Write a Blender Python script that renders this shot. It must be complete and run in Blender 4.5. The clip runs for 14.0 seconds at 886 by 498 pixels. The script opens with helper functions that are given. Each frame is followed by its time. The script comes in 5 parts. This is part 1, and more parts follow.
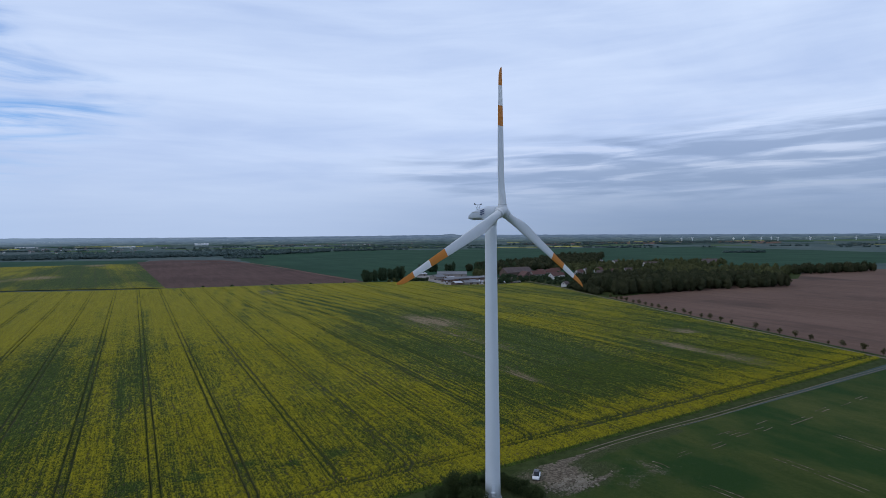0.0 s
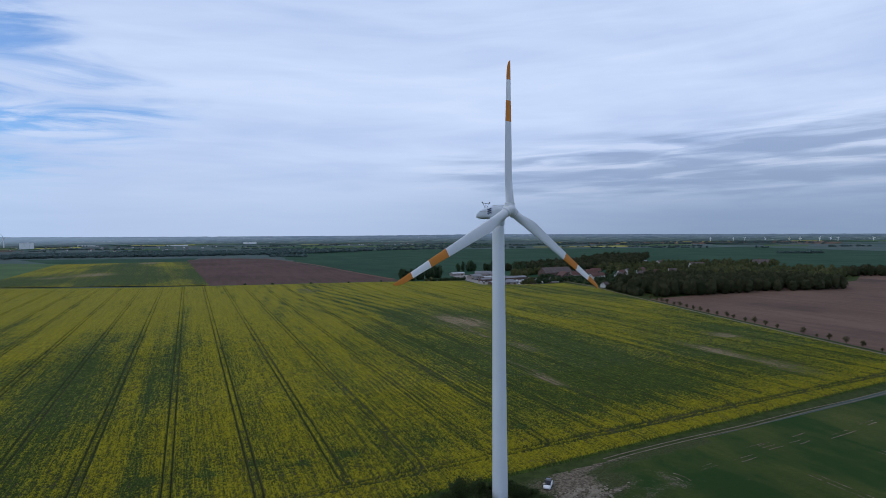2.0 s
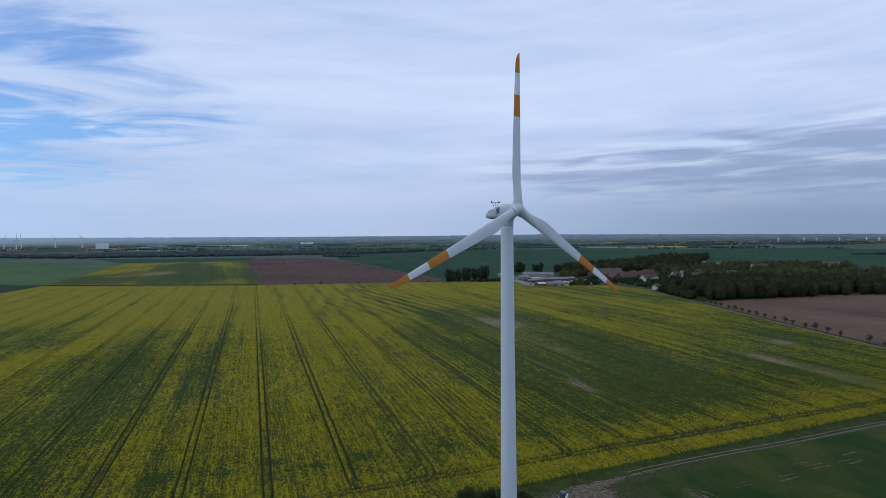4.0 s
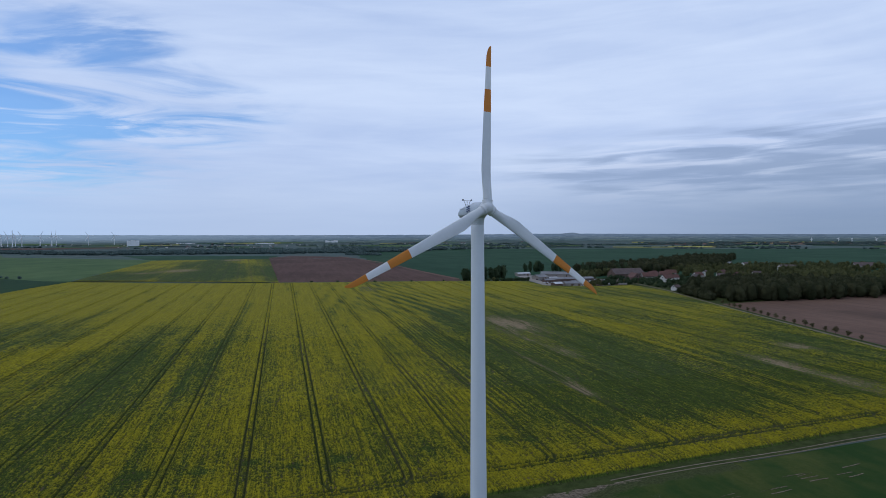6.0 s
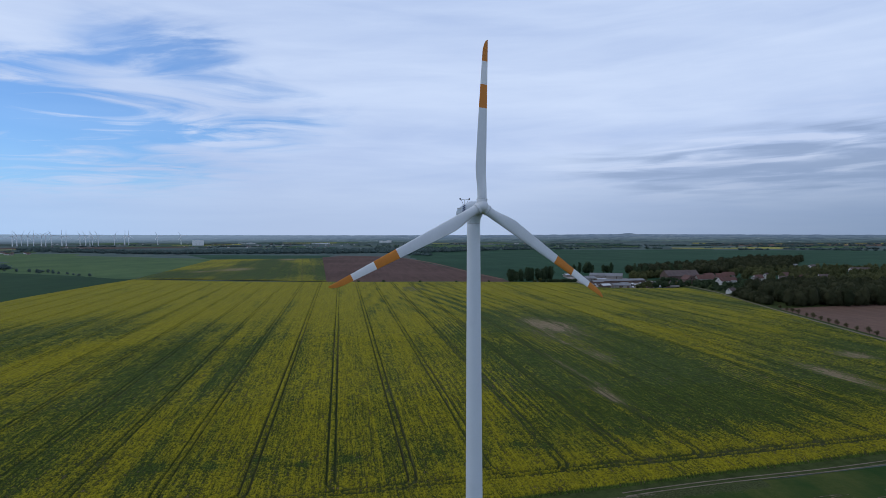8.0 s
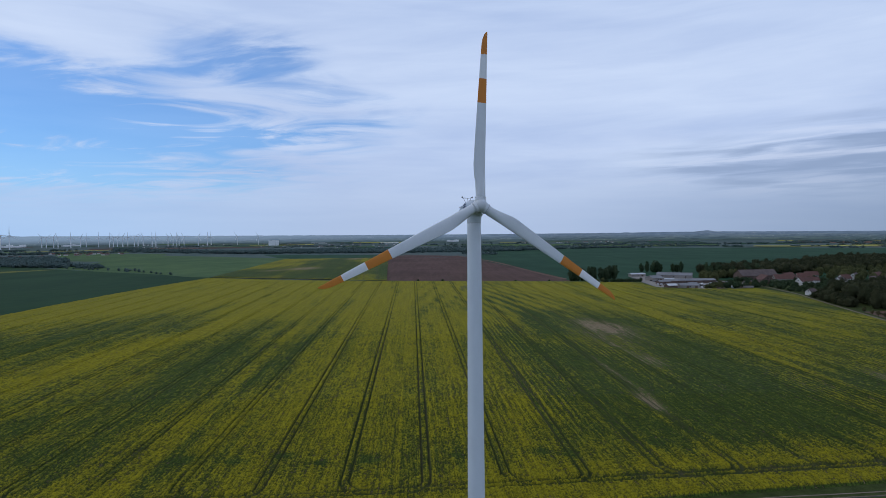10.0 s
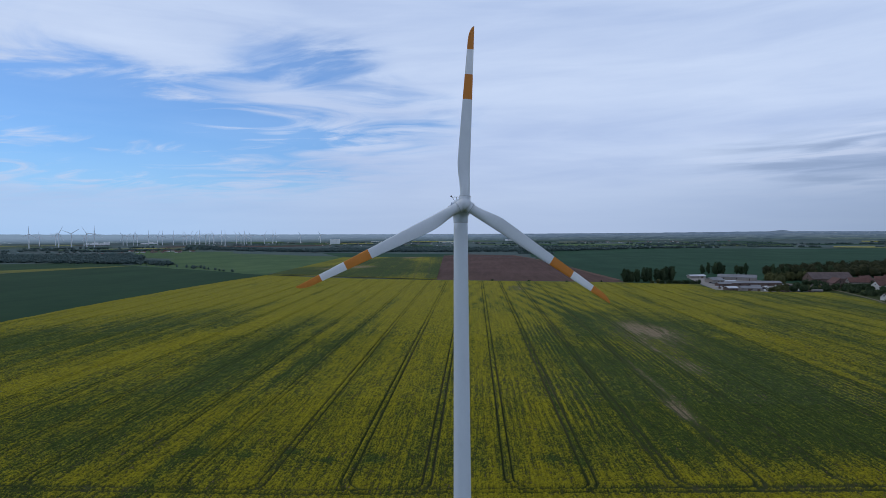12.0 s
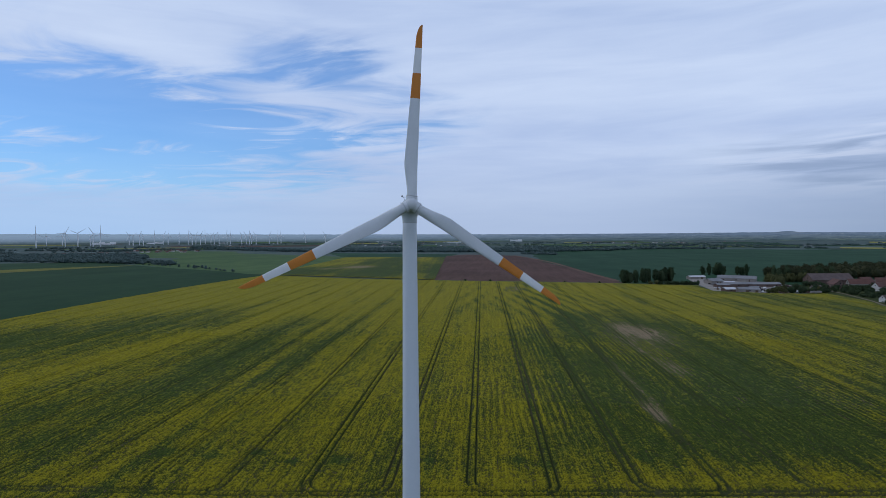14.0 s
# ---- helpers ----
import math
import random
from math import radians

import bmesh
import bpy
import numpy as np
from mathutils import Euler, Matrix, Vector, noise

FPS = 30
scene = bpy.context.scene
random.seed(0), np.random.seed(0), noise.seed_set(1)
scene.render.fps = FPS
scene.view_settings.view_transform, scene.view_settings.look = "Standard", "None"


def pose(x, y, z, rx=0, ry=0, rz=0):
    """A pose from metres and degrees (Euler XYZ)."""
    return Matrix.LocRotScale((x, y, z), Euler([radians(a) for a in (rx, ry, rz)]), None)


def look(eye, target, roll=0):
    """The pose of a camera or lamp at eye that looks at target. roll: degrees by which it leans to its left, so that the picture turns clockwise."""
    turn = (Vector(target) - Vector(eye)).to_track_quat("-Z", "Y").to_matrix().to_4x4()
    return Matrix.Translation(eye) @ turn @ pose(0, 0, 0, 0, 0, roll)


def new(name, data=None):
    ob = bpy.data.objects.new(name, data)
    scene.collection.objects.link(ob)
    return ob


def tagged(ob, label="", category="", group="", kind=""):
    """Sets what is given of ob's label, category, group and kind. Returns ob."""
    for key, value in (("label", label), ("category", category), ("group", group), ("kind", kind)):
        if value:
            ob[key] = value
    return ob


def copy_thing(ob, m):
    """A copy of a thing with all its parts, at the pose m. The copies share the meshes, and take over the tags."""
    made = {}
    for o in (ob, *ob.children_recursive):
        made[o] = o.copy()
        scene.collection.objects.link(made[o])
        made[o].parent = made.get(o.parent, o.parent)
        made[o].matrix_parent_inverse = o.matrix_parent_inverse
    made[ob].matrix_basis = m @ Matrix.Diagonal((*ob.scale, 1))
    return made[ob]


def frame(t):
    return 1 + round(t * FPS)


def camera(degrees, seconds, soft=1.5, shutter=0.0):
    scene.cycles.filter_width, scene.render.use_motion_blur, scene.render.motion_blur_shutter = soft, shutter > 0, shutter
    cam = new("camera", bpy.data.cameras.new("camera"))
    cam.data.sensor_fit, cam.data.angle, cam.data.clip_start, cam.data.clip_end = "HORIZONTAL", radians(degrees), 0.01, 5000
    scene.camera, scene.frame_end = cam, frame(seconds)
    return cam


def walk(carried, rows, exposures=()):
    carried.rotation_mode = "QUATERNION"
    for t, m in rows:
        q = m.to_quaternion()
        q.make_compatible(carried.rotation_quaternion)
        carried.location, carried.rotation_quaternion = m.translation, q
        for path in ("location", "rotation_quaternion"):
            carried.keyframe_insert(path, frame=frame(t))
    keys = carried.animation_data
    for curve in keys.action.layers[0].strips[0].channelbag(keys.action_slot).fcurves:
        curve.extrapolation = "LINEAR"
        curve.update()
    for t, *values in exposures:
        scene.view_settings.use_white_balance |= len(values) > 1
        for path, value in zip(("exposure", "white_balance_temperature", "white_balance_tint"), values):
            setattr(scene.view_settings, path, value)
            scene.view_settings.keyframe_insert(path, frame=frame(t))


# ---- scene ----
cam = camera(75.8, 14.0, soft=0.5)
PATH = [
    (0, (-1.081, -1.199, 58.762), (-0.208, 0.6, 58.721), -0.6),
    (0.5, (1.098, -1.346, 58.751), (1.963, 0.457, 58.71), -0.5),
    (1, (3.241, -1.42, 58.753), (4.091, 0.39, 58.71), -0.6),
    (1.5, (5.481, -1.462, 58.759), (6.282, 0.37, 58.718), -0.5),
    (2, (7.807, -1.404, 58.759), (8.541, 0.456, 58.717), -0.5),
    (2.5, (10.302, -1.317, 58.755), (10.972, 0.567, 58.711), -0.3),
    (3, (12.978, -1.197, 58.756), (13.596, 0.704, 58.714), -0.4),
    (5.3, (26.294, -0.753, 58.727), (26.811, 1.179, 58.685), -0.5),
    (5.5, (27.48, -0.738, 58.726), (27.99, 1.195, 58.683), -0.5),
    (6, (30.515, -0.758, 58.717), (30.985, 1.186, 58.674), -0.3),
    (6.5, (33.478, -0.74, 58.685), (33.929, 1.208, 58.641), -0.3),
    (7, (36.447, -0.674, 58.646), (36.835, 1.288, 58.604), -0.3),
    (7.5, (39.429, -0.53, 58.608), (39.766, 1.441, 58.566), -0.3),
    (8, (42.501, -0.321, 58.583), (42.784, 1.659, 58.542), -0.2),
    (8.2, (43.788, -0.193, 58.581), (44.051, 1.79, 58.541), -0.2),
    (10.3, (57.979, 1.663, 58.643), (57.971, 3.663, 58.6), -0.5),
    (10.5, (59.342, 1.873, 58.645), (59.301, 3.873, 58.602), -0.4),
    (11, (62.778, 2.479, 58.653), (62.692, 4.477, 58.61), -0.1),
    (11.5, (66.237, 3.128, 58.648), (66.094, 5.122, 58.605), -0.3),
    (12, (69.617, 3.828, 58.632), (69.449, 5.82, 58.588), -0.4),
    (12.5, (72.748, 4.51, 58.611), (72.562, 6.501, 58.568), -0.3),
    (13, (75.418, 5.047, 58.6), (75.236, 7.039, 58.557), -0.2),
    (13.5, (77.762, 5.441, 58.594), (77.581, 7.433, 58.552), -0.3),
    (14, (79.929, 5.717, 58.598), (79.74, 7.707, 58.555), -0.3),
]
walk(cam, [(t, look(eye, target, roll)) for t, eye, target, roll in PATH], [(0.0, 0.03), (5.5, 0.0), (8.2, -0.02), (10.5, -0.06), (14.0, -0.09)])
# ---- light: bright broken overcast, weak soft sun ----
SUN_AZ, SUN_EL = -75.0, 48.0          # degrees from +y towards +x, and above the horizon


def math_node(nt, op, a, b=None, c=None, clamp=False):
    n = nt.nodes.new("ShaderNodeMath")
    n.operation, n.use_clamp = op, clamp
    for i, v in enumerate((a, b, c)):
        if v is None:
            continue
        if isinstance(v, (int, float)):
            n.inputs[i].default_value = v
        else:
            nt.links.new(v, n.inputs[i])
    return n.outputs[0]


def mix_node(nt, fac, a, b, blend="MIX"):
    n = nt.nodes.new("ShaderNodeMix")
    n.data_type, n.blend_type = "RGBA", blend
    for sock, v in ((n.inputs[0], fac), (n.inputs[6], a), (n.inputs[7], b)):
        if isinstance(v, (int, float)):
            sock.default_value = v
        elif isinstance(v, tuple):
            sock.default_value = (*v, 1.0)
        else:
            nt.links.new(v, sock)
    return n.outputs[2]


def noise_node(nt, vec, scale, detail=4.0, rough=0.55, distort=0.0):
    n = nt.nodes.new("ShaderNodeTexNoise")
    n.inputs["Scale"].default_value, n.inputs["Detail"].default_value = scale, detail
    n.inputs["Roughness"].default_value, n.inputs["Distortion"].default_value = rough, distort
    nt.links.new(vec, n.inputs["Vector"])
    return n.outputs[0]


def ramp_node(nt, fac, lo, hi):
    n = nt.nodes.new("ShaderNodeMapRange")
    n.interpolation_type = "SMOOTHSTEP"
    n.inputs["From Min"].default_value, n.inputs["From Max"].default_value = lo, hi
    nt.links.new(fac, n.inputs["Value"])
    return n.outputs[0]


def scaled(nt, vec, sx, sy, sz, ox=0.0, oy=0.0, oz=0.0):
    n = nt.nodes.new("ShaderNodeMapping")
    n.inputs["Scale"].default_value, n.inputs["Location"].default_value = (sx, sy, sz), (ox, oy, oz)
    nt.links.new(vec, n.inputs["Vector"])
    return n.outputs[0]


def build_sky():
    w = bpy.data.worlds.new("sky")
    scene.world = w
    w.use_nodes = True
    nt = w.node_tree
    nt.nodes.clear()
    out, bg = nt.nodes.new("ShaderNodeOutputWorld"), nt.nodes.new("ShaderNodeBackground")
    nt.links.new(bg.outputs[0], out.inputs[0])
    sky = nt.nodes.new("ShaderNodeTexSky")
    sky.sky_type, sky.sun_disc = "NISHITA", False
    sky.sun_elevation, sky.sun_rotation = radians(SUN_EL), radians(SUN_AZ)
    sky.air_density, sky.dust_density, sky.ozone_density, sky.altitude = 1.0, 0.0, 4.0, 60
    geo = nt.nodes.new("ShaderNodeTexCoord")
    sep = nt.nodes.new("ShaderNodeSeparateXYZ")
    nt.links.new(geo.outputs["Generated"], sep.inputs[0])
    x, y, z = sep.outputs
    az = math_node(nt, "MULTIPLY", math_node(nt, "ARCTAN2", x, y), 57.2958)
    el = math_node(nt, "MULTIPLY", math_node(nt, "ARCSINE", z), 57.2958)
    # cloud layer seen in perspective: the direction met with a flat ceiling
    deep = math_node(nt, "ADD", math_node(nt, "MAXIMUM", z, 0.0), 0.10)
    flat = nt.nodes.new("ShaderNodeCombineXYZ")
    nt.links.new(math_node(nt, "DIVIDE", x, deep), flat.inputs[0])
    nt.links.new(math_node(nt, "DIVIDE", y, deep), flat.inputs[1])
    veil = noise_node(nt, scaled(nt, flat.outputs[0], 0.55, 0.8, 1, 3.1, 0.4, 0), 0.9, 6, 0.55, 0.5)
    wisp = noise_node(nt, scaled(nt, flat.outputs[0], 0.8, 1.5, 1, 7.7, 2.0, 0), 1.5, 8, 0.58, 1.9)
    layer = nt.nodes.new("ShaderNodeCombineXYZ")
    tilt = math_node(nt, "SUBTRACT", el, math_node(nt, "MULTIPLY", az, 0.012))
    nt.links.new(math_node(nt, "MULTIPLY", az, 0.10), layer.inputs[0])
    nt.links.new(math_node(nt, "MULTIPLY", tilt, 1.05), layer.inputs[1])
    bank = noise_node(nt, scaled(nt, layer.outputs[0], 1.0, 1.0, 1, 1.3, 5.0, 0), 1.0, 5, 0.50, 0.35)
    slow = noise_node(nt, scaled(nt, layer.outputs[0], 0.55, 0.42, 1, 8.3, 2.0, 0), 1.0, 5, 0.55, 0.4)

    def bell(a0, aw, e0, ew):
        da = math_node(nt, "DIVIDE", math_node(nt, "SUBTRACT", az, a0), aw)
        de = math_node(nt, "DIVIDE", math_node(nt, "SUBTRACT", el, e0), ew)
        d2 = math_node(nt, "ADD", math_node(nt, "MULTIPLY", da, da), math_node(nt, "MULTIPLY", de, de))
        return math_node(nt, "EXPONENT", math_node(nt, "MULTIPLY", d2, -1.0))

    def total(*terms):
        out = None
        for weight, b in terms:
            b = math_node(nt, "MULTIPLY", b, weight)
            out = b if out is None else math_node(nt, "ADD", out, b)
        return out

    # clear openings in the west, cut by curled wisps and thin bars
    gap = total((0.75, bell(-36, 17, 10.5, 6.0)), (0.85, bell(-38, 15, 11.3, 2.6)), (0.80, bell(-18.0, 7.0, 16.6, 2.8)), (0.55, bell(-29, 9, 9.2, 0.9)), (0.55, bell(-15, 4.5, 9.5, 0.8)), (0.75, bell(-38, 16, 6.6, 1.5)), (0.35, bell(-24, 12, 5.5, 1.6)), (0.42, bell(-9, 7, 11.5, 3.0)), (-0.45, bell(-21, 6.5, 13.6, 1.1)), (-0.35, bell(-39, 8, 8.6, 0.6)), (-0.5, bell(-31, 5, 18.0, 2.0)))
    some = math_node(nt, "MINIMUM", math_node(nt, "MULTIPLY", math_node(nt, "ABSOLUTE", gap), 1.6), 1.0)
    gap = math_node(nt, "ADD", gap, math_node(nt, "MULTIPLY", math_node(nt, "MULTIPLY", math_node(nt, "SUBTRACT", wisp, 0.5), 3.6), some))
    blue = ramp_node(nt, gap, 0.02, 1.05)
    # a low grey bank in the east, in long flat bars with bright seams
    low_bank = total((1.0, bell(62, 30, 6.6, 3.4)), (0.6, bell(34, 13, 5.6, 2.4)))
    inside_bank = math_node(nt, "MINIMUM", math_node(nt, "MULTIPLY", low_bank, 1.5), 1.0)
    bars = math_node(nt, "MULTIPLY", math_node(nt, "SUBTRACT", bank, 0.5), 4.6)
    dark = math_node(nt, "ADD", low_bank, math_node(nt, "MULTIPLY", bars, inside_bank))
    dark = ramp_node(nt, dark, 0.12, 1.30)
    seam = math_node(nt, "MULTIPLY", ramp_node(nt, bank, 0.50, 0.36), inside_bank)
    soft = math_node(nt, "ADD", math_node(nt, "MULTIPLY", veil, 0.55), math_node(nt, "MULTIPLY", slow, 0.45))
    cloud = mix_node(nt, ramp_node(nt, soft, 0.22, 0.74), (0.42, 0.545, 0.83), (0.63, 0.75, 0.985))
    cloud = mix_node(nt, math_node(nt, "MULTIPLY", seam, 0.45), cloud, (0.72, 0.79, 0.97))
    cloud = mix_node(nt, math_node(nt, "MULTIPLY", dark, 0.72), cloud, (0.235, 0.33, 0.53))
    haze = ramp_node(nt, el, 10.0, 0.0)
    low = mix_node(nt, ramp_node(nt, az, -40.0, -4.0), (0.40, 0.60, 0.91), (0.43, 0.545, 0.775))
    low = mix_node(nt, ramp_node(nt, az, 4.0, 52.0), low, (0.21, 0.295, 0.45))
    cloud = mix_node(nt, math_node(nt, "MULTIPLY", haze, 0.90), cloud, low)
    clear = mix_node(nt, 1.0, sky.outputs[0], (0.041, 0.083, 0.121), "MULTIPLY")
    clear = mix_node(nt, math_node(nt, "MULTIPLY", haze, 0.6), clear, low)
    sky_all = mix_node(nt, math_node(nt, "MULTIPLY", blue, 0.74), cloud, clear)
    # unseen sky overhead greyed and dimmed to lower the light on the land
    sky_all = mix_node(nt, ramp_node(nt, el, 26.0, 60.0), sky_all, (0.27, 0.32, 0.45))
    nt.links.new(sky_all, bg.inputs[0])
    bg.inputs[1].default_value = 1.0
    sun = new("sun", bpy.data.lights.new("sun", "SUN"))
    sun.data.energy, sun.data.angle, sun.data.color = 0.55, radians(14), (1.0, 0.95, 0.88)
    a, e = radians(SUN_AZ), radians(SUN_EL)
    sun.matrix_world = look((math.sin(a) * math.cos(e) * 900, math.cos(a) * math.cos(e) * 900, math.sin(e) * 900), (0, 0, 0))


build_sky()


# ---- materials ----
def material(name):
    m = bpy.data.materials.new(name)
    m.use_nodes = True
    nt = m.node_tree
    bsdf = next(n for n in nt.nodes if n.type == "BSDF_PRINCIPLED")
    bsdf.inputs["Specular IOR Level"].default_value = 0.3
    return m, nt, bsdf


def where(nt, kind="Object"):
    return nt.nodes.new("ShaderNodeTexCoord").outputs[kind]


def place(nt):
    return nt.nodes.new("ShaderNodeNewGeometry").outputs["Position"]


def relief(nt, bsdf, height, strength, distance):
    b = nt.nodes.new("ShaderNodeBump")
    b.inputs["Strength"].default_value, b.inputs["Distance"].default_value = strength, distance
    nt.links.new(height, b.inputs["Height"])
    nt.links.new(b.outputs[0], bsdf.inputs["Normal"])


def surface(name, low, high, big=0.3, fine=6.0, rough=0.7, metal=0.0, bump=0.2, dist=0.02, world=False, spread=0.25, spec=0.3):
    """Two colours mixed by a coarse and a fine grain."""
    m, nt, b = material(name)
    v = place(nt) if world else where(nt)
    n1, n2 = noise_node(nt, v, big, 4), noise_node(nt, v, fine, 6, 0.6)
    f = math_node(nt, "ADD", math_node(nt, "MULTIPLY", n1, 0.6), math_node(nt, "MULTIPLY", n2, 0.4))
    nt.links.new(mix_node(nt, ramp_node(nt, f, 0.5 - spread, 0.5 + spread), low, high), b.inputs["Base Color"])
    nt.links.new(math_node(nt, "ADD", math_node(nt, "MULTIPLY", n2, 0.15), rough - 0.07), b.inputs["Roughness"])
    b.inputs["Metallic"].default_value, b.inputs["Specular IOR Level"].default_value = metal, spec
    if bump:
        relief(nt, b, n2, bump, dist)
    return m


def leafage(name, low, high, thin=0.25):
    """Leaves: each one has its own tone, and some light comes through."""
    m, nt, b = material(name)
    rnd = nt.nodes.new("ShaderNodeNewGeometry").outputs["Random Per Island"]
    tone = math_node(nt, "ADD", math_node(nt, "MULTIPLY", rnd, 0.6), math_node(nt, "MULTIPLY", noise_node(nt, place(nt), 0.05, 3), 0.45))
    col = mix_node(nt, ramp_node(nt, tone, 0.15, 0.85), low, high)
    nt.links.new(col, b.inputs["Base Color"])
    b.inputs["Roughness"].default_value, b.inputs["Specular IOR Level"].default_value = 0.75, 0.05
    t, mx = nt.nodes.new("ShaderNodeBsdfTranslucent"), nt.nodes.new("ShaderNodeMixShader")
    nt.links.new(col, t.inputs[0])
    mx.inputs[0].default_value = thin
    nt.links.new(b.outputs[0], mx.inputs[1])
    nt.links.new(t.outputs[0], mx.inputs[2])
    nt.links.new(mx.outputs[0], next(n for n in nt.nodes if n.type == "OUTPUT_MATERIAL").inputs[0])
    return m


def rape_material():
    """Rape in flower: yellow heads over leaves, thin and bare places, wheel tracks."""
    m, nt, b = material("rape_crop")
    v = place(nt)

    def att(n):
        a = nt.nodes.new("ShaderNodeAttribute")
        a.attribute_name = n
        return a.outputs["Fac"]

    fine, mid = noise_node(nt, v, 4.6, 3, 0.75), noise_node(nt, v, 0.30, 4, 0.6)
    middle = noise_node(nt, v, 1.5, 3, 0.7)
    tuft = att("tuft")
    # drill rows: across u, along y
    sep = nt.nodes.new("ShaderNodeSeparateXYZ")
    nt.links.new(v, sep.inputs[0])
    rows = nt.nodes.new("ShaderNodeCombineXYZ")
    nt.links.new(att("drill"), rows.inputs[0])
    nt.links.new(sep.outputs[1], rows.inputs[1])
    streak = noise_node(nt, scaled(nt, rows.outputs[0], 0.75, 0.018, 1), 1.0, 3, 0.7)
    hair = noise_node(nt, scaled(nt, rows.outputs[0], 2.2, 0.11, 1, 5, 9, 0), 1.0, 3, 0.7)
    phase = math_node(nt, "ADD", math_node(nt, "MULTIPLY", att("drill"), 2.856), math_node(nt, "MULTIPLY", noise_node(nt, scaled(nt, rows.outputs[0], 0.05, 0.03, 1), 1.0, 4, 0.65), 9.0))
    wave = math_node(nt, "MULTIPLY", math_node(nt, "SINE", phase), ramp_node(nt, noise_node(nt, scaled(nt, rows.outputs[0], 0.035, 0.008, 1, 2, 4, 0), 1.0, 3, 0.6), 0.40, 0.66))
    wave = math_node(nt, "MULTIPLY", wave, math_node(nt, "ADD", math_node(nt, "MULTIPLY", ramp_node(nt, sep.outputs[0], 20.0, 110.0), 0.060), 0.022))
    inner = math_node(nt, "ADD", sep.outputs[1], math_node(nt, "MULTIPLY", sep.outputs[0], -0.085))
    wave = math_node(nt, "MULTIPLY", wave, ramp_node(nt, inner, 142.0, 185.0))
    grain = wave
    for n, amount in ((fine, 0.72), (middle, 0.54), (hair, 0.58), (streak, 0.26), (mid, 0.14), (tuft, 0.30)):
        grain = math_node(nt, "ADD", grain, math_node(nt, "MULTIPLY", math_node(nt, "SUBTRACT", n, 0.5), amount))
    # seedlings came up more evenly in the far part of the field
    grain = math_node(nt, "MULTIPLY", grain, math_node(nt, "MULTIPLY_ADD", ramp_node(nt, sep.outputs[1], 170.0, 560.0), -0.55, 1.0))
    f = math_node(nt, "ADD", grain, math_node(nt, "MULTIPLY", math_node(nt, "SUBTRACT", att("bloom"), 0.50), 0.46))
    flower = ramp_node(nt, f, -0.16, 0.22)
    speck = math_node(nt, "MULTIPLY_ADD", grain, 0.8, 0.5)
    up = nt.nodes.new("ShaderNodeSeparateXYZ")
    nt.links.new(v, up.inputs[0])
    top = ramp_node(nt, up.outputs[2], 0.45, 0.88)
    flower = math_node(nt, "MULTIPLY", flower, top)
    leaf = mix_node(nt, ramp_node(nt, speck, 0.32, 0.66), (0.008, 0.021, 0.006), (0.078, 0.116, 0.022))
    yellow = mix_node(nt, ramp_node(nt, speck, 0.36, 0.70), (0.165, 0.150, 0.010), (0.385, 0.335, 0.014))
    col = mix_node(nt, math_node(nt, "MULTIPLY", flower, 0.84), leaf, yellow)
    soil = mix_node(nt, ramp_node(nt, fine, 0.3, 0.7), (0.098, 0.072, 0.036), (0.37, 0.28, 0.18))
    bare = math_node(nt, "ADD", att("bare"), math_node(nt, "MULTIPLY", grain, -3.0))
    col = mix_node(nt, ramp_node(nt, bare, 0.30, 0.80), col, soil)
    # wheel tracks: trodden green, here and there down to dry soil
    dry = ramp_node(nt, noise_node(nt, scaled(nt, rows.outputs[0], 0.045, 0.006, 1, 3, 1, 0), 1.0, 3, 0.6), 0.46, 0.64)
    rut = mix_node(nt, dry, mix_node(nt, fine, (0.018, 0.030, 0.009), (0.078, 0.088, 0.032)), mix_node(nt, fine, (0.050, 0.045, 0.022), (0.135, 0.118, 0.070)))
    col = mix_node(nt, math_node(nt, "MULTIPLY", att("track"), 0.9), col, rut)
    nt.links.new(col, b.inputs["Base Color"])
    b.inputs["Roughness"].default_value, b.inputs["Specular IOR Level"].default_value = 0.85, 0.06
    relief(nt, b, fine, 0.8, 0.3)
    return m


def field_colour(nt, v, low, high, streak, grain, extra=None, cut=(0.6, 0.75)):
    """Farmland with streaks along the drill rows; extra: a third colour in patches. Returns the colour and the grain."""
    s = noise_node(nt, scaled(nt, v, streak[1], streak[0], 1), 1.0, 4, 0.6)
    g, big = noise_node(nt, v, grain, 5, 0.65), noise_node(nt, v, 0.006, 4, 0.55)
    f = math_node(nt, "ADD", math_node(nt, "ADD", math_node(nt, "MULTIPLY", s, 0.35), math_node(nt, "MULTIPLY", g, 0.25)), math_node(nt, "MULTIPLY", big, 0.4))
    col = mix_node(nt, ramp_node(nt, f, 0.36, 0.64), low, high)
    if extra:
        p = noise_node(nt, scaled(nt, v, 1.0, 0.55, 1, 31, 7, 0), 0.009 if grain < 0.8 else 0.028, 5, 0.6)
        col = mix_node(nt, ramp_node(nt, math_node(nt, "ADD", p, math_node(nt, "MULTIPLY", math_node(nt, "SUBTRACT", s, 0.5), 0.25)), *cut), col, extra)
    return col, g


def field_material(name, low, high, streak=(0.02, 0.3), grain=0.4, rough=0.9, extra=None, cut=(0.6, 0.75)):
    m, nt, b = material(name)
    col, g = field_colour(nt, place(nt), low, high, streak, grain, extra, cut)
    nt.links.new(col, b.inputs["Base Color"])
    b.inputs["Roughness"].default_value, b.inputs["Specular IOR Level"].default_value = rough, 0.06
    relief(nt, b, g, 0.4, 0.3)
    return m


